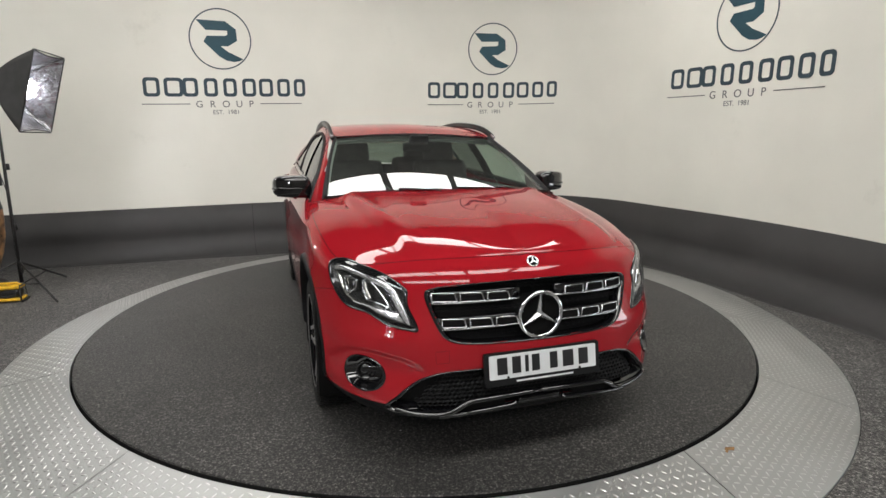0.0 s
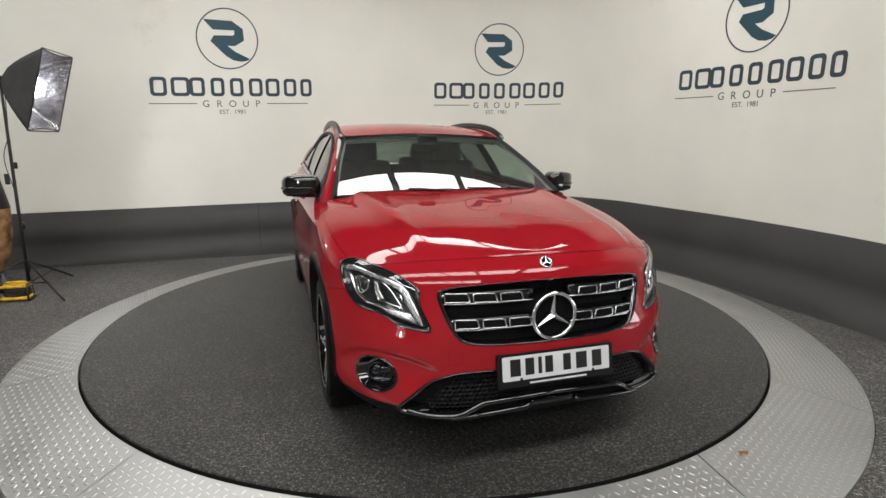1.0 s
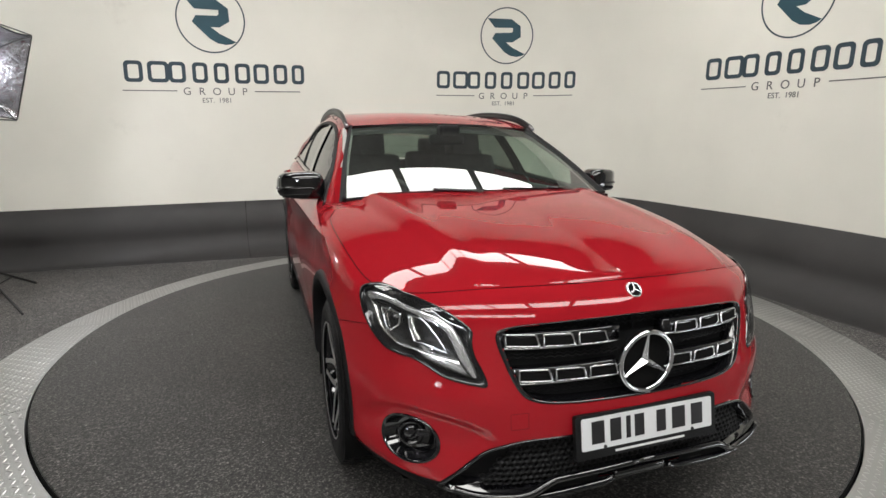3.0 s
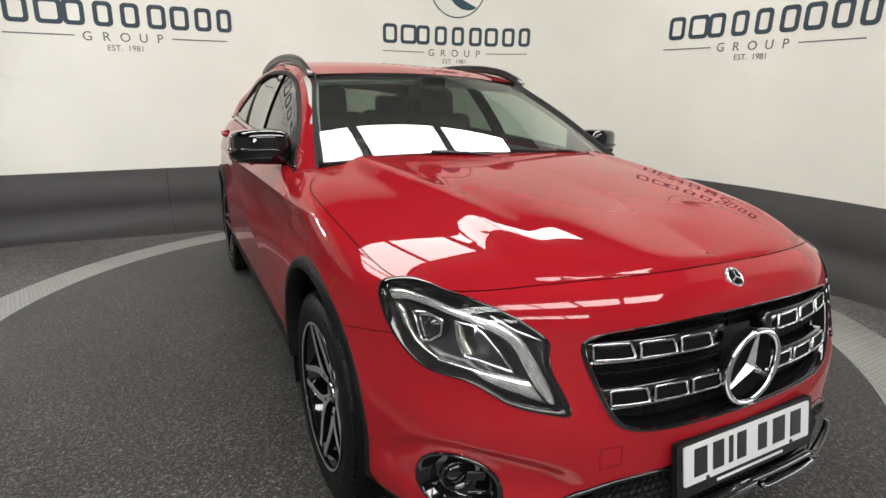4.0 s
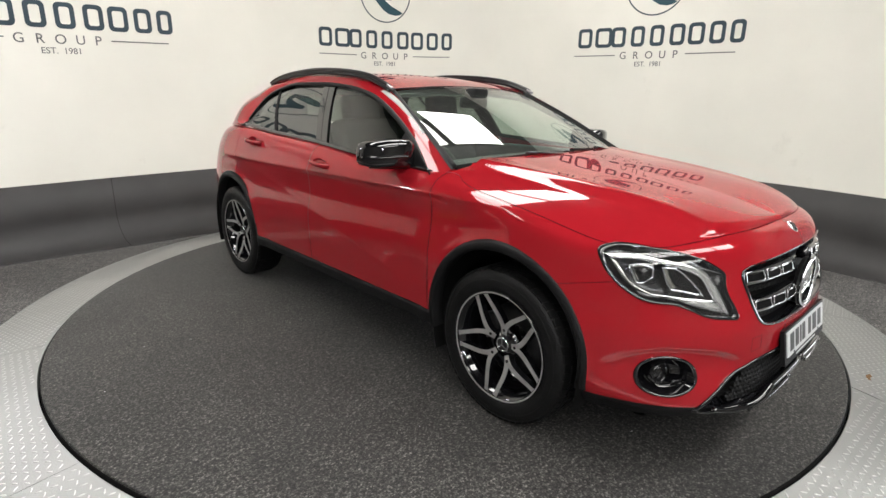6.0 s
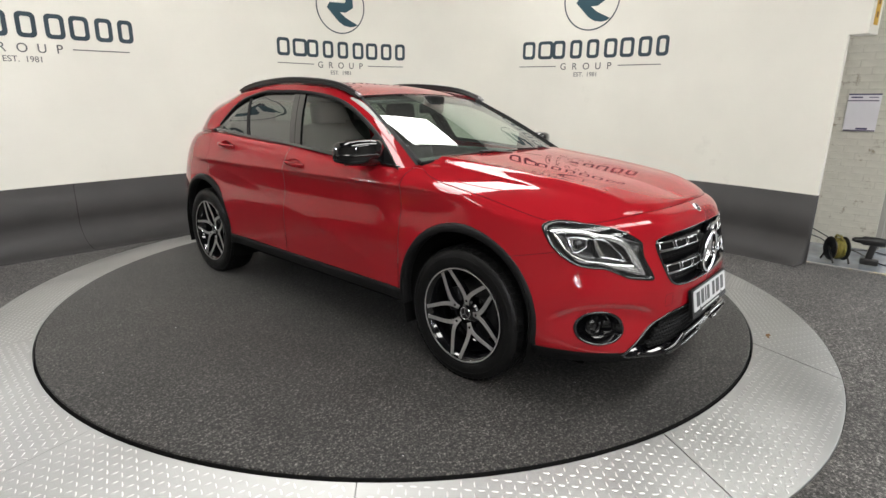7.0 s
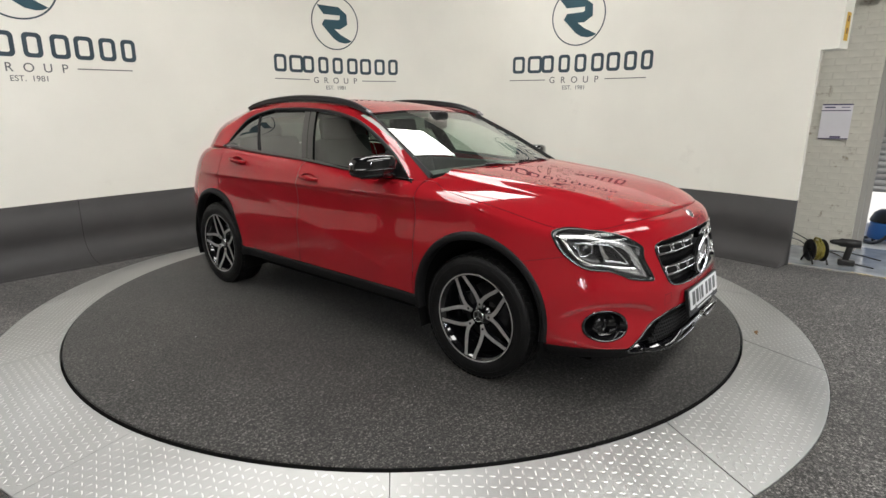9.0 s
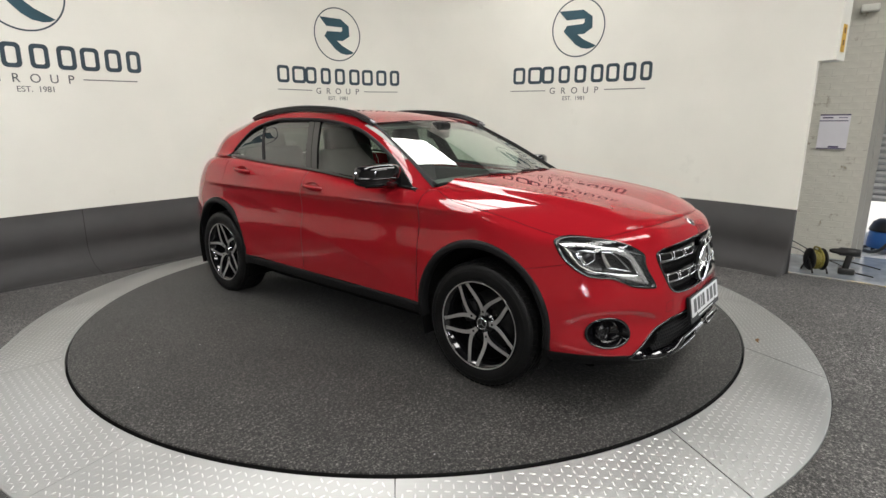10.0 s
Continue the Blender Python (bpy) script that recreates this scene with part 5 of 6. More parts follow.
# ---- wheels ----
def wheel_disc():
    """One wheel about its own middle, outer face towards -x."""
    bm = bmesh.new()
    lathe(bm, [(.236, -.108), (.246, -.110), (.248, -.104), (.240, -.098), (.226, -.090), (.222, -.03), (.215, .06), (.10, .075), (.001, .075)], 72, "x")
    w = part("wheel", bm, PIANO, car, "black and machined alloy wheel with five twin spokes")
    bm = bmesh.new()
    lathe(bm, [(.2395, -.1100), (.2425, -.1116), (.2458, -.1112)], 72, "x")
    part("rim_lip", bm, ALLOY, w, "machined rim lip")
    bm = bmesh.new()
    prof = [(.238, -.085), (.246, -.104), (.262, -.110), (.290, -.114), (.318, -.110), (.332, -.101), (.340, -.090)]
    for x in (-.070, -.062, -.028, -.020, .020, .028, .062, .070):
        groove = abs(abs(x) - .066) < .005 or abs(abs(x) - .024) < .005
        prof.append((.3455 - .004 * (abs(x) / .09)**2, x))
    prof += [(.340, .092), (.332, .106), (.318, .117), (.28, .12), (.246, .106), (.238, .085)]
    lathe(bm, prof, 96, "x")
    tyre = part("tyre", bm, RUBBER, w, "black road tyre with moulded sidewall")
    vs, fs = [], []
    for row, (x0, x1, sk) in enumerate(((-.100, -.072, .020), (-.060, -.030, .03), (-.018, .018, .03), (.030, .060, -.03), (.072, .100, -.020))):
        for k in range(60):
            a0 = 2 * math.pi * (k + .5 * (row % 2)) / 60
            b0 = len(vs)
            for r in (.340, .3485):
                for x, da in ((x0, 0), (x1, sk), (x1, sk + .085), (x0, .085)):
                    rr = r - (.007 if abs(x) > .09 else 0)
                    vs.append((x, rr * math.cos(a0 + da), rr * math.sin(a0 + da)))
            fs += [(b0 + 4, b0 + 5, b0 + 6, b0 + 7)] + [(b0 + q, b0 + (q + 1) % 4, b0 + 4 + (q + 1) % 4, b0 + 4 + q) for q in range(4)]
    tagged(raw("tread_block", vs, fs, RUBBER, w, smooth=False), kind="stuff")
    for r in (.300, .275):
        bar_part("sidewall_ring", [(-.1118 if r > .29 else -.1105, r * math.cos(a), r * math.sin(a)) for a in np.linspace(0, 2 * math.pi, 72, endpoint=False)], .002, RUBBER, w, closed=True, seg=5)
    def leg(side_):
        pts = []
        for f in np.linspace(0, 1, 13):
            r = .050 + f * .190
            a = radians(float(table(r, [.050, .078, .105, .145, .19, .245], [36.5, 34, 27.5, 18.5, 11, 5.8]))) * side_
            pts.append((r * math.sin(a), r * math.cos(a), .0125 - .0032 * f + .0025 * math.exp(-((r - .075) / .016)**2) + (.003 if f > .95 else 0)))
        return pts
    for k in range(5):
        turn = Matrix.Rotation(radians(72 * k + 10), 4, "X")
        for sd in (-1, 1):
            pts = leg(sd)
            for name, dx, sh, material in (("spoke", .0, 1.0, PIANO), ("spoke_face", -.0035, .92, ALLOY)):
                bm = bmesh.new()
                rings = []
                for i, (u, v, w2) in enumerate(pts):
                    f = i / 12
                    x = -.066 - .030 * f**.7 + dx
                    dep = .030 if name == "spoke" else .003
                    d2 = Vector((u - pts[max(0, i - 1)][0] + 1e-6 if i else pts[1][0] - u, v - pts[max(0, i - 1)][1] if i else pts[1][1] - v)).normalized()
                    nx = Vector((d2.y, -d2.x)) * w2 * sh
                    rings.append([bm.verts.new((xx, v + s * nx.y, u + s * nx.x)) for xx, s in ((x, -1), (x, 1), (x + dep, 1), (x + dep, -1))])
                for A1, B1 in zip(rings, rings[1:]):
                    for q in range(4):
                        bm.faces.new((A1[q], A1[(q + 1) % 4], B1[(q + 1) % 4], B1[q]))
                bm.faces.new(rings[0])
                bm.faces.new(rings[-1])
                bm.transform(turn)
                part(name, bm, material, w, "machined silver spoke face" if name == "spoke_face" else "", smooth=False)
        a = radians(72 * k + 46)
        bm = bmesh.new()
        lathe(bm, [(.001, -.0012), (.0062, -.0012), (.0068, -.0004), (.0068, .01)], 12, "x", (-.0775, .073 * math.cos(a), .073 * math.sin(a)))
        part("wheel_bolt", bm, GAP, w)
    bm = bmesh.new()
    lathe(bm, [(.001, -.072), (.028, -.072), (.034, -.070), (.038, -.064), (.062, -.058), (.072, -.04)], 40, "x")
    hub = part("hub", bm, PIANO, w)
    bm = bmesh.new()
    lathe(bm, [(.026, -.0705), (.028, -.0745), (.033, -.0735), (.034, -.070)], 40, "x")
    part("hub_ring", bm, CHROME, w, "chrome hub ring")
    for k in range(3):
        bm = bmesh.new()
        box(bm, (-.0735, 0, .013), (.002, .006, .026), .0005)
        bm.transform(Matrix.Rotation(radians(120 * k + 20), 4, "X"))
        part("hub_bar", bm, CHROME, w, smooth=False)
    bm = bmesh.new()
    lathe(bm, [(.06, .03), (.165, .03), (.165, .045), (.06, .05)], 48, "x")
    part("brake_disc", bm, STEEL, w, "grey steel brake disc")
    bm = bmesh.new()
    box(bm, (.03, .12, .07), (.06, .10, .12), .015)
    part("brake_caliper", bm, STEM, w)
    return w


w0 = wheel_disc()
w0.matrix_basis = pose(-.772, -1.35, .342, -20, 0, 0)
copy_thing(w0, pose(-.774, 1.35, .345, -6, 0, 0))
copy_thing(w0, pose(.792, -1.35, .345, 0, 0, 180))
copy_thing(w0, pose(.792, 1.35, .345, 40, 0, 180))


# ---- cabin ----
def seat(x, y, top, w=.50):
    bm = bmesh.new()
    box(bm, (x, y - .18, .62), (w, .52, .16), .05, Matrix.Rotation(radians(-6), 4, "X"))
    s = part("seat", bm, CLOTH, car, "dark cloth seat")
    bm = bmesh.new()
    box(bm, (x, y + .16, .93), (w * .96, .14, .62), .06, Matrix.Rotation(radians(-16), 4, "X"))
    part("backrest", bm, CLOTH, s)
    bm = bmesh.new()
    box(bm, (x, y + .27, top), (.27, .10, .19), .045, Matrix.Rotation(radians(-10), 4, "X"))
    part("headrest", bm, CLOTH, s)
    for q in (-.06, .06):
        bar_part("headrest_post", [(x + q, y + .25, top - .20), (x + q, y + .27, top)], .006, SATIN, s)


for x in (-.37, .37):
    seat(x, .10, 1.29)
for x in (-.42, .42):
    seat(x, .98, 1.25, .56)
bm = bmesh.new()
S = loft([[(-.76, -.93, 1.02), (0, -.99, 1.045), (.76, -.93, 1.02)], [(-.76, -.62, 1.03), (0, -.66, 1.06), (.76, -.62, 1.03)], [(-.76, -.50, .98), (0, -.52, .99), (.76, -.50, .98)], [(-.76, -.50, .70), (0, -.50, .70), (.76, -.50, .70)]], 30, 24)
sheet("dashboard", S, TRIM, car, "dark moulded dashboard")
bm = bmesh.new()
lathe(bm, [(.001, 0), (.03, -.01), (.07, 0), (.03, .02)], 20, "y")
bm.transform(Matrix.Translation((-.37, -.40, .93)) @ Matrix.Rotation(radians(-22), 4, "X"))
st = part("steering_wheel", bm, TRIM, car, "black steering wheel")
bm = bmesh.new()
sweep(bm, [(.185 * math.cos(a), 0, .185 * math.sin(a)) for a in np.linspace(0, 2 * math.pi, 40, endpoint=False)], .015, 8, True)
for a in (0, 180, 270):
    sweep(bm, [(.05 * math.cos(radians(a)), 0, .05 * math.sin(radians(a))), (.18 * math.cos(radians(a)), 0, .18 * math.sin(radians(a)))], .012, 6)
bm.transform(Matrix.Translation((-.37, -.40, .93)) @ Matrix.Rotation(radians(-22), 4, "X"))
part("wheel_rim", bm, TRIM, st)
bm = bmesh.new()
box(bm, (0, -.32, 1.345), (.23, .04, .065), .02)
im = part("interior_mirror", bm, PLASTIC, car, "black interior mirror")
bm = bmesh.new()
box(bm, (0, -.345, 1.395), (.13, .09, .07), .02)
part("sensor_housing", bm, PLASTIC, im)
for side in (-1, 1):
    bm = bmesh.new()
    box(bm, (side * .77, .1, .76), (.05, 2.0, .56), .02)
    part("door_lining", bm, TRIM, car, "dark inner door panel")
    P = spline([(.700, -.66, 1.19), (.625, -.30, 1.365), (.60, .0, 1.43)], 20)
    bar_part("inner_pillar", [(side * x, y, z) for x, y, z in P], .022, LINING, car, squash=.6)
bm = bmesh.new()
box(bm, (0, .6, .45), (1.4, 2.4, .08), .02)
box(bm, (0, 1.42, .85), (1.3, .10, .6), .03)
part("cabin_floor", bm, TRIM, car)


# ---- ceiling, lamps and far walls ----
bm = bmesh.new()
box(bm, (-3.6, -2.5, 4.95), (17.4, 20, 0.1))
tagged(part("ceiling", bm, CEIL, smooth=False), "dark painted showroom ceiling", "ceiling", kind="structure")
LAMP = mat("glowing_diffuser", (1.0, 0.985, 0.95), 0.6, emit=LAMP_POWER)


def ceiling_light(x, y, w, h, z):
    t = thing("ceiling_light", "bright rectangular overhead light panel in a dark frame", "ceiling light", (x, y, z), group="overhead lights")
    bm = bmesh.new()
    box(bm, (0, 0, 0), (w, h, .02), .004)
    part("diffuser", bm, LAMP, t, "glowing white diffuser", False)
    bm = bmesh.new()
    for sx in (-1, 1):
        box(bm, (sx * (w / 2 + .02), 0, .02), (.04, h + .08, .10), .005)
        box(bm, (0, sx * (h / 2 + .02), .02), (w, .04, .10), .005)
    part("frame", bm, STEM, t, "", False)
    for sx in (-1, 1):
        part("hanger", sweep(bmesh.new(), [(sx * w * .4, 0, .02), (sx * w * .4, 0, 4.905 - z)], .008, 6), STEM, t)
    return t


for x in (-3.55, -2.12, -.68, .76, 2.20):
    ceiling_light(x, .75, 1.30, .95, 4.5)
# Rows out of view; the far one is added to brighten the car's front.
for y, last in ((-4.3, 7), (-8.2, 5)):
    for x in (-6.4, -4.98, -3.55, -2.12, -.68, .76, 2.20)[:last]:
        ceiling_light(x, y, 1.30, 1.3, 4.5)

# Unseen walls, placed to keep the sky out and throw back lamp light.
for name, c, size in (("wall_back", (0, -12.4, 2.35), (24, .2, 5.2)), ("wall_east", (4.96, 1.55, 2.35), (.2, 6.2, 5.2)), ("wall_side", (-11.2, -2.5, 2.35), (.2, 20, 5.2)), ("wall_rear", (-3.4, 4.75, 2.35), (17.2, .2, 5.2))):
    bm = bmesh.new()
    box(bm, c, size)
    tagged(part(name, bm, ROOM, smooth=False), "plain painted wall added out of view to close the showroom", "wall", kind="structure")


# ---- soft lamp on its stand ----
def softbox_stand(place, turn=0, height=1.93, bulbs=(0,)):
    t = thing("studio_softbox", "silver-lined black softbox lamp on a black tripod stand", "studio lamp", place, turn)
    n = Vector((.97, -.10, -.28)).normalized()
    up = (Vector((0, 0, 1)) - n * n.z).normalized()
    e = up.cross(n).normalized()
    c = Vector((.365, .113, height))
    a = c - n * .40
    def quad(w, h, d):
        return [c + n * d + e * (sx * w) + up * (sy * h) for sx, sy in ((-1, -1), (1, -1), (1, 1), (-1, 1))]
    for name, k, material, lab in (("hood", 1.0, CLOTH, "black fabric outside"), ("lining", .97, FOIL, "crinkled silver lining")):
        bm = bmesh.new()
        secs = []
        for f in np.linspace(0, 1, 7):
            g = f**.75
            Q = quad(.266 * g * k + .03, .35 * g * k + .03, 0)
            base = a + (c - a) * (f if k == 1 else max(f, .06))
            ring = []
            for q in range(4):
                p0, p1 = Q[q] - c, Q[(q + 1) % 4] - c
                for m in range(12):
                    w = p0 + (p1 - p0) * m / 12
                    sag = 1 - .05 * math.sin(math.pi * m / 12) * g - (.022 * (m % 2) * math.sin(math.pi * f) if k < 1 else 0)
                    ring.append(bm.verts.new(base + w * sag))
            secs.append(ring)
        for A, B in zip(secs, secs[1:]):
            for q in range(48):
                bm.faces.new((A[q], A[(q + 1) % 48], B[(q + 1) % 48], B[q]))
        part(name, bm, material, t, lab)
    Q = quad(.296, .38, .0)
    part("rim", sweep(bmesh.new(), [p for q in range(4) for p in (Q[q] + (Q[(q + 1) % 4] - Q[q]) * .02, Q[q] + (Q[(q + 1) % 4] - Q[q]) * .98)], .006, 6, True), STEM, t)
    for q in range(4):
        part("rib", sweep(bmesh.new(), [a + n * .02, (a + Q[q]) / 2 + (c - a) * .08, Q[q] - n * .004], .004, 6), STEM, t)
    for rise in bulbs:
        bm = bmesh.new()
        bmesh.ops.create_uvsphere(bm, u_segments=20, v_segments=14, radius=.052)
        bm.transform(Matrix.Translation(a + n * .25 + up * rise))
        part("bulb", bm, BULB, t, "lit bulb")
    part("lamp_holder", sweep(bmesh.new(), [a - n * .10, a + n * .20], .028, 12), STEM, t)
    part("pole", sweep(bmesh.new(), [(0, 0, .12), (0, 0, .68), tuple(a - n * .03)], [.017, .015, .012], 12), STEM, t, "black tubular pole")
    for z in (.24, .66, 1.24):
        bm = bmesh.new()
        lathe(bm, [(.012, -.03), (.024, -.03), (.024, .03), (.012, .03)], 16)
        bm.transform(Matrix.Translation((a.x * z / 2, a.y * z / 2 - .0, z)))
        part("clamp", bm, STEM, t)
    for k in range(3):
        d = Vector((math.cos(radians(-47 + 120 * k)), math.sin(radians(-47 + 120 * k)), 0))
        part("leg", sweep(bmesh.new(), [Vector((0, 0, .33)), d * .63 + Vector((0, 0, .012))], .010, 8), STEM, t)
        part("brace", sweep(bmesh.new(), [Vector((0, 0, .10)), d * .36 + Vector((0, 0, .15))], .006, 6), STEM, t)
    part("cable", sweep(bmesh.new(), [tuple(p) for p in spline([tuple(a), (.02, -.02, 1.55), (-.03, -.05, 1.30), (.03, -.06, .9), (.0, -.04, .45), (.05, -.05, .01)], 30)], .004, 6), STEM, t)
    bm = bmesh.new()
    box(bm, (-.03, -.05, 1.12), (.035, .03, .10), .006)
    part("switch", bm, STEM, t)
    return t


softbox_stand((-3.415, 1.992, FLOOR))
softbox_stand((-4.35, -4.55, FLOOR), 42, 1.50, (-.13, .13))


def cable_box():
    t = thing("cable_box", "yellow and black cable reel box lying on the carpet", "cable reel", (-3.424, 1.736, FLOOR))
    t.scale = (.84, .90, .94)
    bm = bmesh.new()
    box(bm, (0, .01, .088), (.24, .14, .115), .045)
    part("body", bm, INK, t, "black housing with coiled cable")
    bm = bmesh.new()
    box(bm, (0, 0, .148), (.25, .15, .030), .013)
    part("top_cover", bm, YELLOW, t, "yellow plastic top")
    bm = bmesh.new()
    box(bm, (0, -.01, .030), (.27, .17, .028), .012)
    part("base", bm, YELLOW, t, "yellow plastic base")
    for k in range(5):
        part("cable_coil", sweep(bmesh.new(), [(.085 * math.cos(a), -.060 - .004 * (k % 2), .088 + .034 * math.sin(a) + (k - 2) * .004) for a in np.linspace(0, 2 * math.pi, 28, endpoint=False)], .006, 6, True), STEM, t)
    for s in (-1, 1):
        part("foot_rail", sweep(bmesh.new(), [tuple(p) for p in spline([(s * .14, -.10, .012), (s * .15, .0, .010), (s * .14, .10, .012)], 10)], .010, 8), INK, t)
        part("guard", sweep(bmesh.new(), [(s * .135, -.095, .012), (s * .138, -.10, .09), (s * .12, -.06, .16), (s * .12, .06, .16)], .009, 8), INK, t)
    part("handle", sweep(bmesh.new(), [(-.12, .0, .155), (-.08, .0, .185), (.08, .0, .185), (.12, .0, .155)], .011, 8), YELLOW, t)


cable_box()
stand = thing("wooden_stand", "rounded brown mottled wooden stand with a dark top and black foot", "stand", (-3.665, 2.10, FLOOR))
for name, material, profile, lab in (
        ("foot", INK, [(.005, 0), (.085, .0), (.10, .02), (.10, .09), (.075, .13), (.03, .15), (.025, .20), (.005, .20)], "black foot"),
        ("body", WOODM, [(.005, .20), (.045, .25), (.095, .40), (.128, .56), (.138, .70), (.140, .83)], "brown mottled wood"),
        ("top", STEM, [(.140, .83), (.141, .84), (.122, .95), (.092, 1.12), (.055, 1.25), (.005, 1.30)], "dark top")):
    bm = bmesh.new()
    lathe(bm, profile, 28)
    part(name, bm, material, stand, lab)


# ---- doorway corner ----
E0, E1 = Vector((4.60, -2.02, FLOOR)), Vector((4.60, -2.70, FLOOR))
ed = (E1 - E0).normalized()
en = Vector((ed.y, -ed.x, 0))          # towards the room
if en.x > 0:
    en = -en
FRAME_B = Matrix(((ed.x, en.x, 0, E0.x), (ed.y, en.y, 0, E0.y), (0, 0, 1, FLOOR), (0, 0, 0, 1)))
L_B = (E1 - E0).length
bm = bmesh.new()
box(bm, (L_B / 2 - .35, -.17, 2.45), (L_B + .70, .33, 4.9))
bm.transform(FRAME_B)
brick_wall = tagged(part("wall_brick", bm, MORTAR, smooth=False), "white painted brick pier with chipped lower courses", "wall", kind="structure")
# lintel wall over the opening and beyond it
bm = bmesh.new()
box(bm, (L_B + 1.9, -.17, 3.9), (3.8, .33, 2.0))
box(bm, (L_B + 6.8, -.17, 2.45), (6.0, .33, 4.9))
bm.transform(FRAME_B)
tagged(part("wall_lintel", bm, ROOM, smooth=False), "painted wall over the loading doorway", "wall", kind="structure")
bm = bmesh.new()
box(bm, (L_B + .025, -.20, 1.5), (.05, .20, 3.0), .004)
box(bm, (L_B + .075, -.27, 1.5), (.06, .06, 3.0), .004)
bm.transform(FRAME_B)
tagged(part("door_frame", bm, ROOM, smooth=False), "grey steel shutter guide", "door frame", kind="structure")
# roller shutter
sh = tagged(new("roller_shutter"), "half-raised grey steel roller shutter", "shutter", kind="structure")
for k in range(34):
    bm = bmesh.new()
    z = .69 + k * .0692
    sec = [(-.265, z), (-.250, z + .015), (-.247, z + .040), (-.262, z + .066), (-.270, z + .070), (-.275, z + .035)]
    rows2 = [[bm.verts.new((u, y, zz)) for y, zz in sec] for u in (L_B + .10, L_B + 3.75)]
    for q in range(6):
        bm.faces.new((rows2[0][q], rows2[0][(q + 1) % 6], rows2[1][(q + 1) % 6], rows2[1][q]))
    bm.transform(FRAME_B)
    part("slat", bm, SHUT, sh, smooth=False)
# end of the studio wall: boxed-out upper part with a yellow notice
endp, endt, endn = PLAN[-1], TANG[-1], INW[-1]
ME = Matrix(((endt[0], endn[0], 0, endp[0]), (endt[1], endn[1], 0, endp[1]), (0, 0, 1, 0), (0, 0, 0, 1)))
bm = bmesh.new()
box(bm, (.075, -.10, 3.195), (.15, .20, 2.31))
bm.transform(ME)
tagged(part("trim_wall_end", bm, WHITE, smooth=False), "white boxed-out end of the studio wall", "wall", kind="structure")
note = tagged(new("yellow_notice"), "small yellow notice stuck to the wall end", "notice")
bm = bmesh.new()
box(bm, (.1535, -.10, 2.24), (.003, .085, .25), .0)
bm.transform(ME)
part("sheet", bm, YELLOWP, note, smooth=False)
for z in (2.31, 2.20):
    bm = bmesh.new()
    box(bm, (.1555, -.10, z), (.001, .035, .05))
    bm.transform(ME)
    part("print_bar", bm, BROWNP, note, smooth=False)
# notice sheet on the brick
poster = tagged(new("notice_poster"), "white notice with dark purple bars taped to painted brick", "poster")
bm = bmesh.new()
box(bm, (.34, .024, 1.475), (.285, .002, .39))
bm.transform(FRAME_B)
part("sheet", bm, PAPER, poster, smooth=False)
for z, h, x0, w in ((1.663, .014, .34, .285), (1.597, .010, .33, .268), (1.287, .010, .34, .275), (1.306, .018, .36, .10), (1.632, .014, .272, .10), (1.632, .008, .415, .08)):
    bm = bmesh.new()
    box(bm, (x0, .0258, z), (w, .001, h))
    bm.transform(FRAME_B)
    part("print_bar", bm, PURPLE, poster, smooth=False)
bm = bmesh.new()
box(bm, (.50, .06, 2.77), (.16, .10, .07), .012)
bm.transform(FRAME_B)
tagged(part("wall_bracket", bm, WHITE), "small white fitting on the brick pier", "bracket")

# concrete floor beyond the carpet, edge strip
bm = bmesh.new()
box(bm, (4.26, -5.4, FLOOR - .008), (1.48, 6.6, .02))
tagged(part("floor_concrete", bm, CONCRETE, smooth=False), "smooth blue-grey painted concrete floor", "floor", kind="structure")
bm = bmesh.new()
box(bm, (3.52, -5.4, FLOOR + .004), (.05, 6.6, .012), .003)
tagged(part("trim_floor_strip", bm, STRIPM, smooth=False), "worn yellow edging strip", "trim", kind="structure")

# yard outside the door
bm = bmesh.new()
box(bm, (12.0, -4, FLOOR - .050), (14, 22, .1))
tagged(part("ground", bm, YARD, smooth=False), "sunlit pale concrete yard", "ground", kind="structure")
bm = bmesh.new()
box(bm, (12.5, -4, 2.4), (.2, 16, 5.2))
tagged(part("backdrop_yard_wall", bm, YARDWALL, smooth=False), "pale sunlit wall across the yard", "wall", kind="structure")


def cable_reel():
    t = thing("cable_reel", "black and yellow cable reel standing on the floor", "cable reel", (3.74, -2.45, FLOOR), 35)
    t.scale = (.98, .98, 1.0)
    bm = bmesh.new()
    lathe(bm, [(.03, -.055), (.075, -.055), (.085, -.02), (.085, .02), (.075, .055), (.03, .055)], 28, "y", (0, 0, .145))
    part("drum", bm, STEM, t)
    for s in (-1, 1):
        bm = bmesh.new()
        lathe(bm, [(.02, s * .058), (.115, s * .058), (.12, s * .064), (.115, s * .070), (.02, s * .066)], 32, "y", (0, 0, .145))
        part("flange", bm, STEM, t)
        part("stand_leg", sweep(bmesh.new(), [(-.11, s * .075, .012), (-.10, s * .075, .03), (0, s * .08, .16), (.10, s * .075, .03), (.11, s * .075, .012)], .010, 8), STEM, t)
    pts = [((.088 + .012 * (i // 24 % 2)) * math.cos(i * .262), -.045 + .09 * ((i / 110) % 1), .145 + (.088 + .012 * (i // 24 % 2)) * math.sin(i * .262)) for i in range(220)]
    part("cable", sweep(bmesh.new(), pts, .007, 6), YELLOWC, t, "yellow cable")
    part("handle", sweep(bmesh.new(), [(-.06, 0, .245), (-.04, 0, .272), (.04, 0, .272), (.06, 0, .245)], .012, 8), YELLOWC, t)


cable_reel()


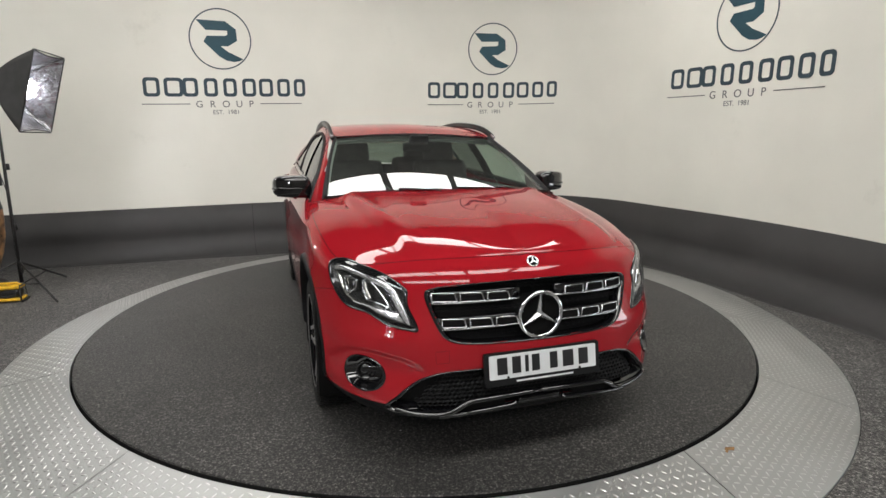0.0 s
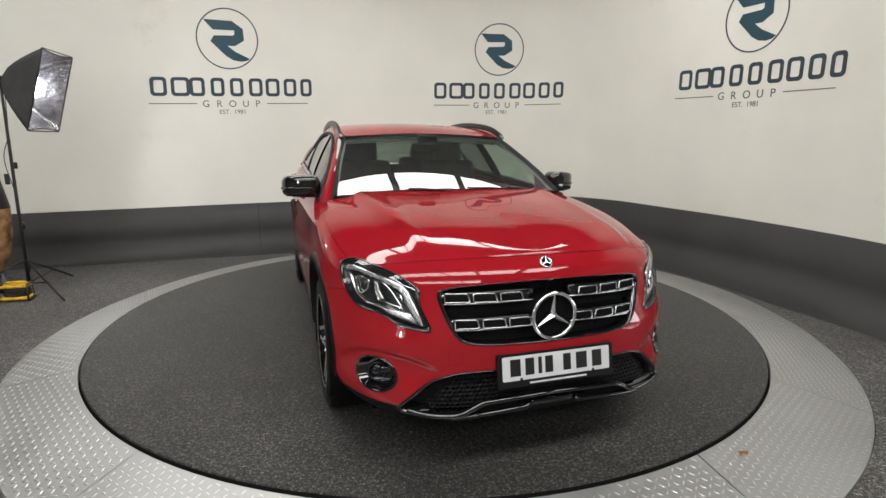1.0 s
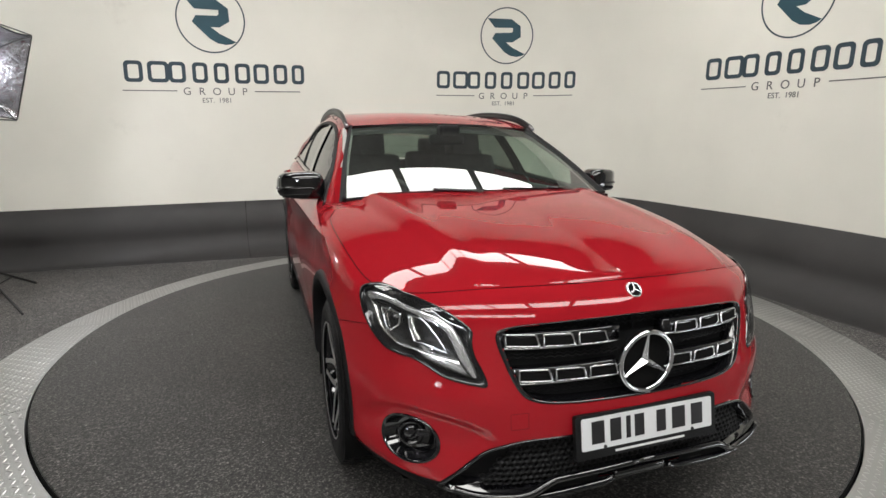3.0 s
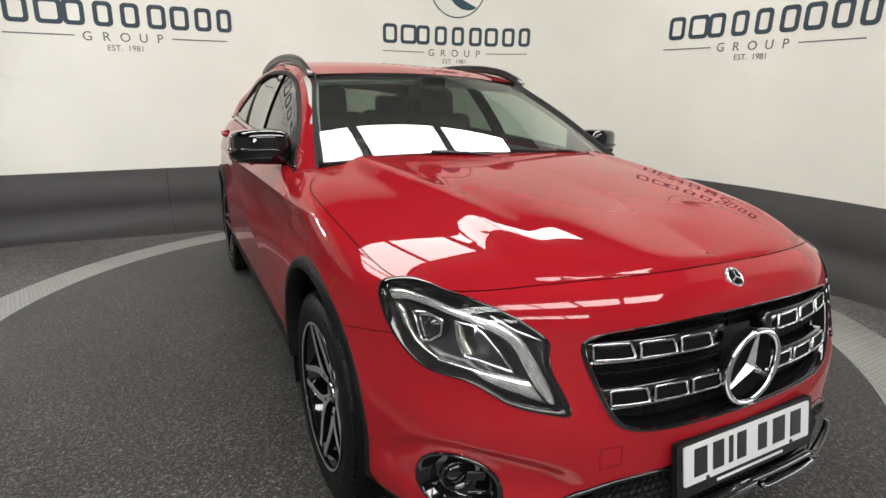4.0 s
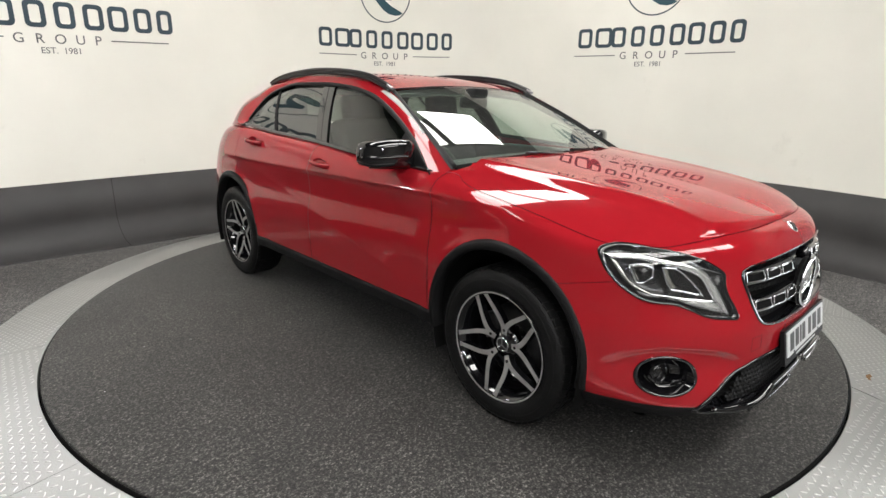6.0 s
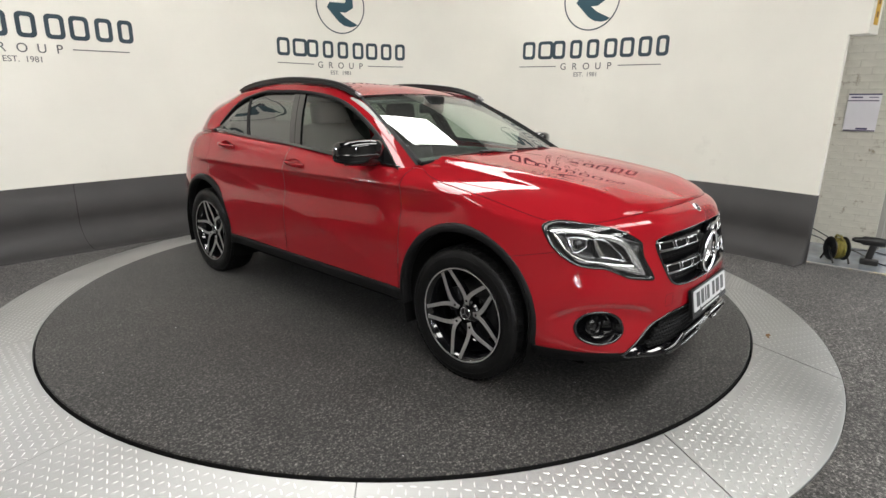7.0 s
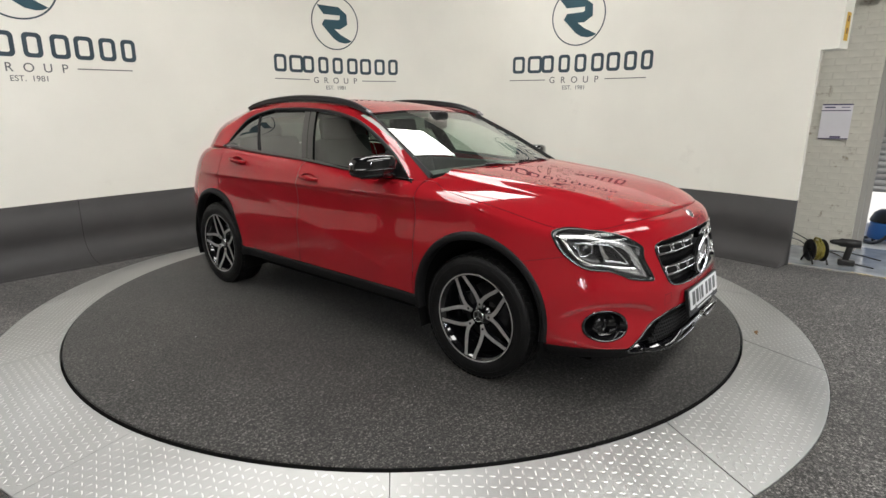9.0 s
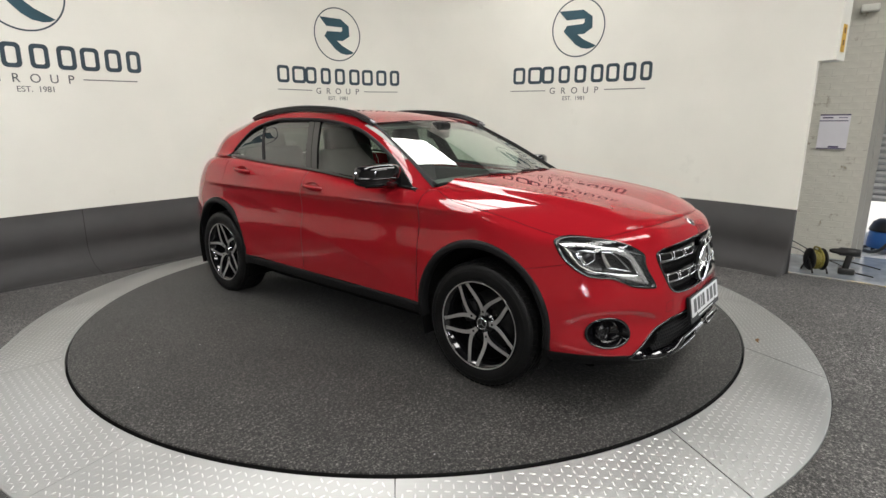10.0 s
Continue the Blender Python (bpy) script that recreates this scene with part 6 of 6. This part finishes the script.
def cordless_drill():
    t = thing("cordless_drill", "dark cordless drill standing on its battery", "drill", (3.80, -2.72, FLOOR + .012), 96)
    t.scale = (1.2, 1.2, 1.1)
    bm = bmesh.new()
    box(bm, (0, 0, .03), (.12, .075, .055), .012)
    part("battery", bm, STEM, t)
    bm = bmesh.new()
    box(bm, (0, 0, .12), (.05, .045, .15), .015, Matrix.Rotation(radians(-8), 4, "Y"))
    part("grip", bm, STEM, t)
    bm = bmesh.new()
    lathe(bm, [(.001, -.10), (.035, -.10), (.04, -.05), (.04, .04), (.028, .06), (.022, .10), (.012, .12), (.001, .12)], 20, "x", (.02, 0, .215))
    part("motor_body", bm, STEM, t)


cordless_drill()


def vacuum_cleaner():
    t = thing("vacuum_cleaner", "blue drum vacuum cleaner with black lid and hose", "vacuum cleaner", (5.44, -3.0, FLOOR + .002))
    bm = bmesh.new()
    lathe(bm, [(.02, .06), (.17, .06), (.185, .08), (.18, .24), (.172, .27), (.02, .27)], 36)
    part("drum", bm, BLUEP, t)
    bm = bmesh.new()
    lathe(bm, [(.175, .27), (.185, .28), (.18, .31), (.15, .38), (.10, .42), (.01, .43)], 36)
    part("lid", bm, INK, t)
    part("handle", sweep(bmesh.new(), [tuple(p) for p in spline([(-.10, 0, .40), (-.06, 0, .46), (.06, 0, .46), (.10, 0, .40)], 12)], .014, 8), INK, t)
    part("hose", sweep(bmesh.new(), [tuple(p) for p in spline([(-.17, -.05, .2), (-.30, -.06, .22), (-.34, .02, .10), (-.22, .12, .03), (0, .25, .025), (.2, .15, .03)], 30)], .020, 10), INK, t, "black ribbed hose")
    for a in range(4):
        bm = bmesh.new()
        lathe(bm, [(.001, -.012), (.032, -.012), (.035, 0), (.032, .012), (.001, .012)], 18, "y", (.15 * math.cos(a * 1.57 + .7), .15 * math.sin(a * 1.57 + .7), .036))
        part("castor", bm, INK, t)


vacuum_cleaner()
for k, pts in enumerate(([(3.92, -2.10, .22), (4.2, -2.3, .06), (4.36, -2.42, -.05), (4.3, -2.62, -.10), (4.0, -2.75, -.102), (3.85, -2.95, -.102)], [(3.90, -2.12, .12), (4.15, -2.25, .04), (4.3, -2.4, -.07), (4.5, -2.72, -.10), (4.3, -3.0, -.102)])):
    tagged(part("trailing_cable", sweep(bmesh.new(), [tuple(p) for p in spline(pts, 40)], .006, 6), STEM), "thin black cable trailing over the floor", "cable")

# dry leaf and bits of fluff
bm = bmesh.new()
lf = [(0, 0, .002), (.02, .012, .008), (.045, .004, .004), (.06, .018, .012), (.04, .035, .006), (.018, .03, .014), (.0, .02, .004)]
vs = [bm.verts.new((x, y, z)) for x, y, z in lf]
c0 = bm.verts.new((.028, .018, .010))
for q in range(7):
    bm.faces.new((vs[q], vs[(q + 1) % 7], c0))
bmesh.ops.translate(bm, verts=bm.verts, vec=(.905, -2.420, -.036))
tagged(part("dry_leaf", bm, BROWNP), "small curled brown leaf on the metal plate", "leaf")
rnd = random.Random(4)
vs, fs = [], []
for k in range(260):
    a, r = rnd.uniform(0, 2 * math.pi), math.sqrt(rnd.uniform(.5, 30))
    x, y = TABLE.x + r * math.cos(a), TABLE.y + r * math.sin(a)
    if y > 2.6 or x > 3.0 or R_DISC - .05 < r < R_RING + .25:
        continue
    z = .0005 if r < R_DISC else FLOOR + .0005
    q = rnd.uniform(.0015, .004)
    b0 = len(vs)
    t2 = rnd.uniform(0, 3)
    for u, v, h in ((-1.6, 0, 0), (0, -.6, 0), (1.6, 0, 0), (0, .6, 0), (0, 0, .6)):
        vs.append((x + q * (u * math.cos(t2) - v * math.sin(t2)), y + q * (u * math.sin(t2) + v * math.cos(t2)), z + h * q))
    fs += [(b0, b0 + 1, b0 + 4), (b0 + 1, b0 + 2, b0 + 4), (b0 + 2, b0 + 3, b0 + 4), (b0 + 3, b0, b0 + 4)]
tagged(raw("carpet_fluff", vs, fs, PAPER), "pale specks of fluff on the carpet", "fluff", kind="stuff")

# bricks of the pier, last
bm = bmesh.new()
box(bm, (0, 0, 0), (.213, .02, .064), .003)
me = bpy.data.meshes.new("brick")
bm.to_mesh(me)
bm.free()
me.materials.append(BRICKP)
rb = random.Random(7)
for r in range(36):
    z = .040 + r * .0745
    x = -.65 + (.11 if r % 2 else 0)
    while x < L_B:
        w = 1.0
        x1 = x + .2245
        if x1 > L_B - .004:
            w = (L_B - .004 - x) / .213
        if w > .15:
            b = new("brick", me)
            b.parent = brick_wall
            b.matrix_world = FRAME_B @ Matrix.Translation((x + .1065 * min(1, w), -.0115 + rb.uniform(-.001, .001), z)) @ Matrix.Diagonal((min(1, w), 1, 1, 1))
        x = x1
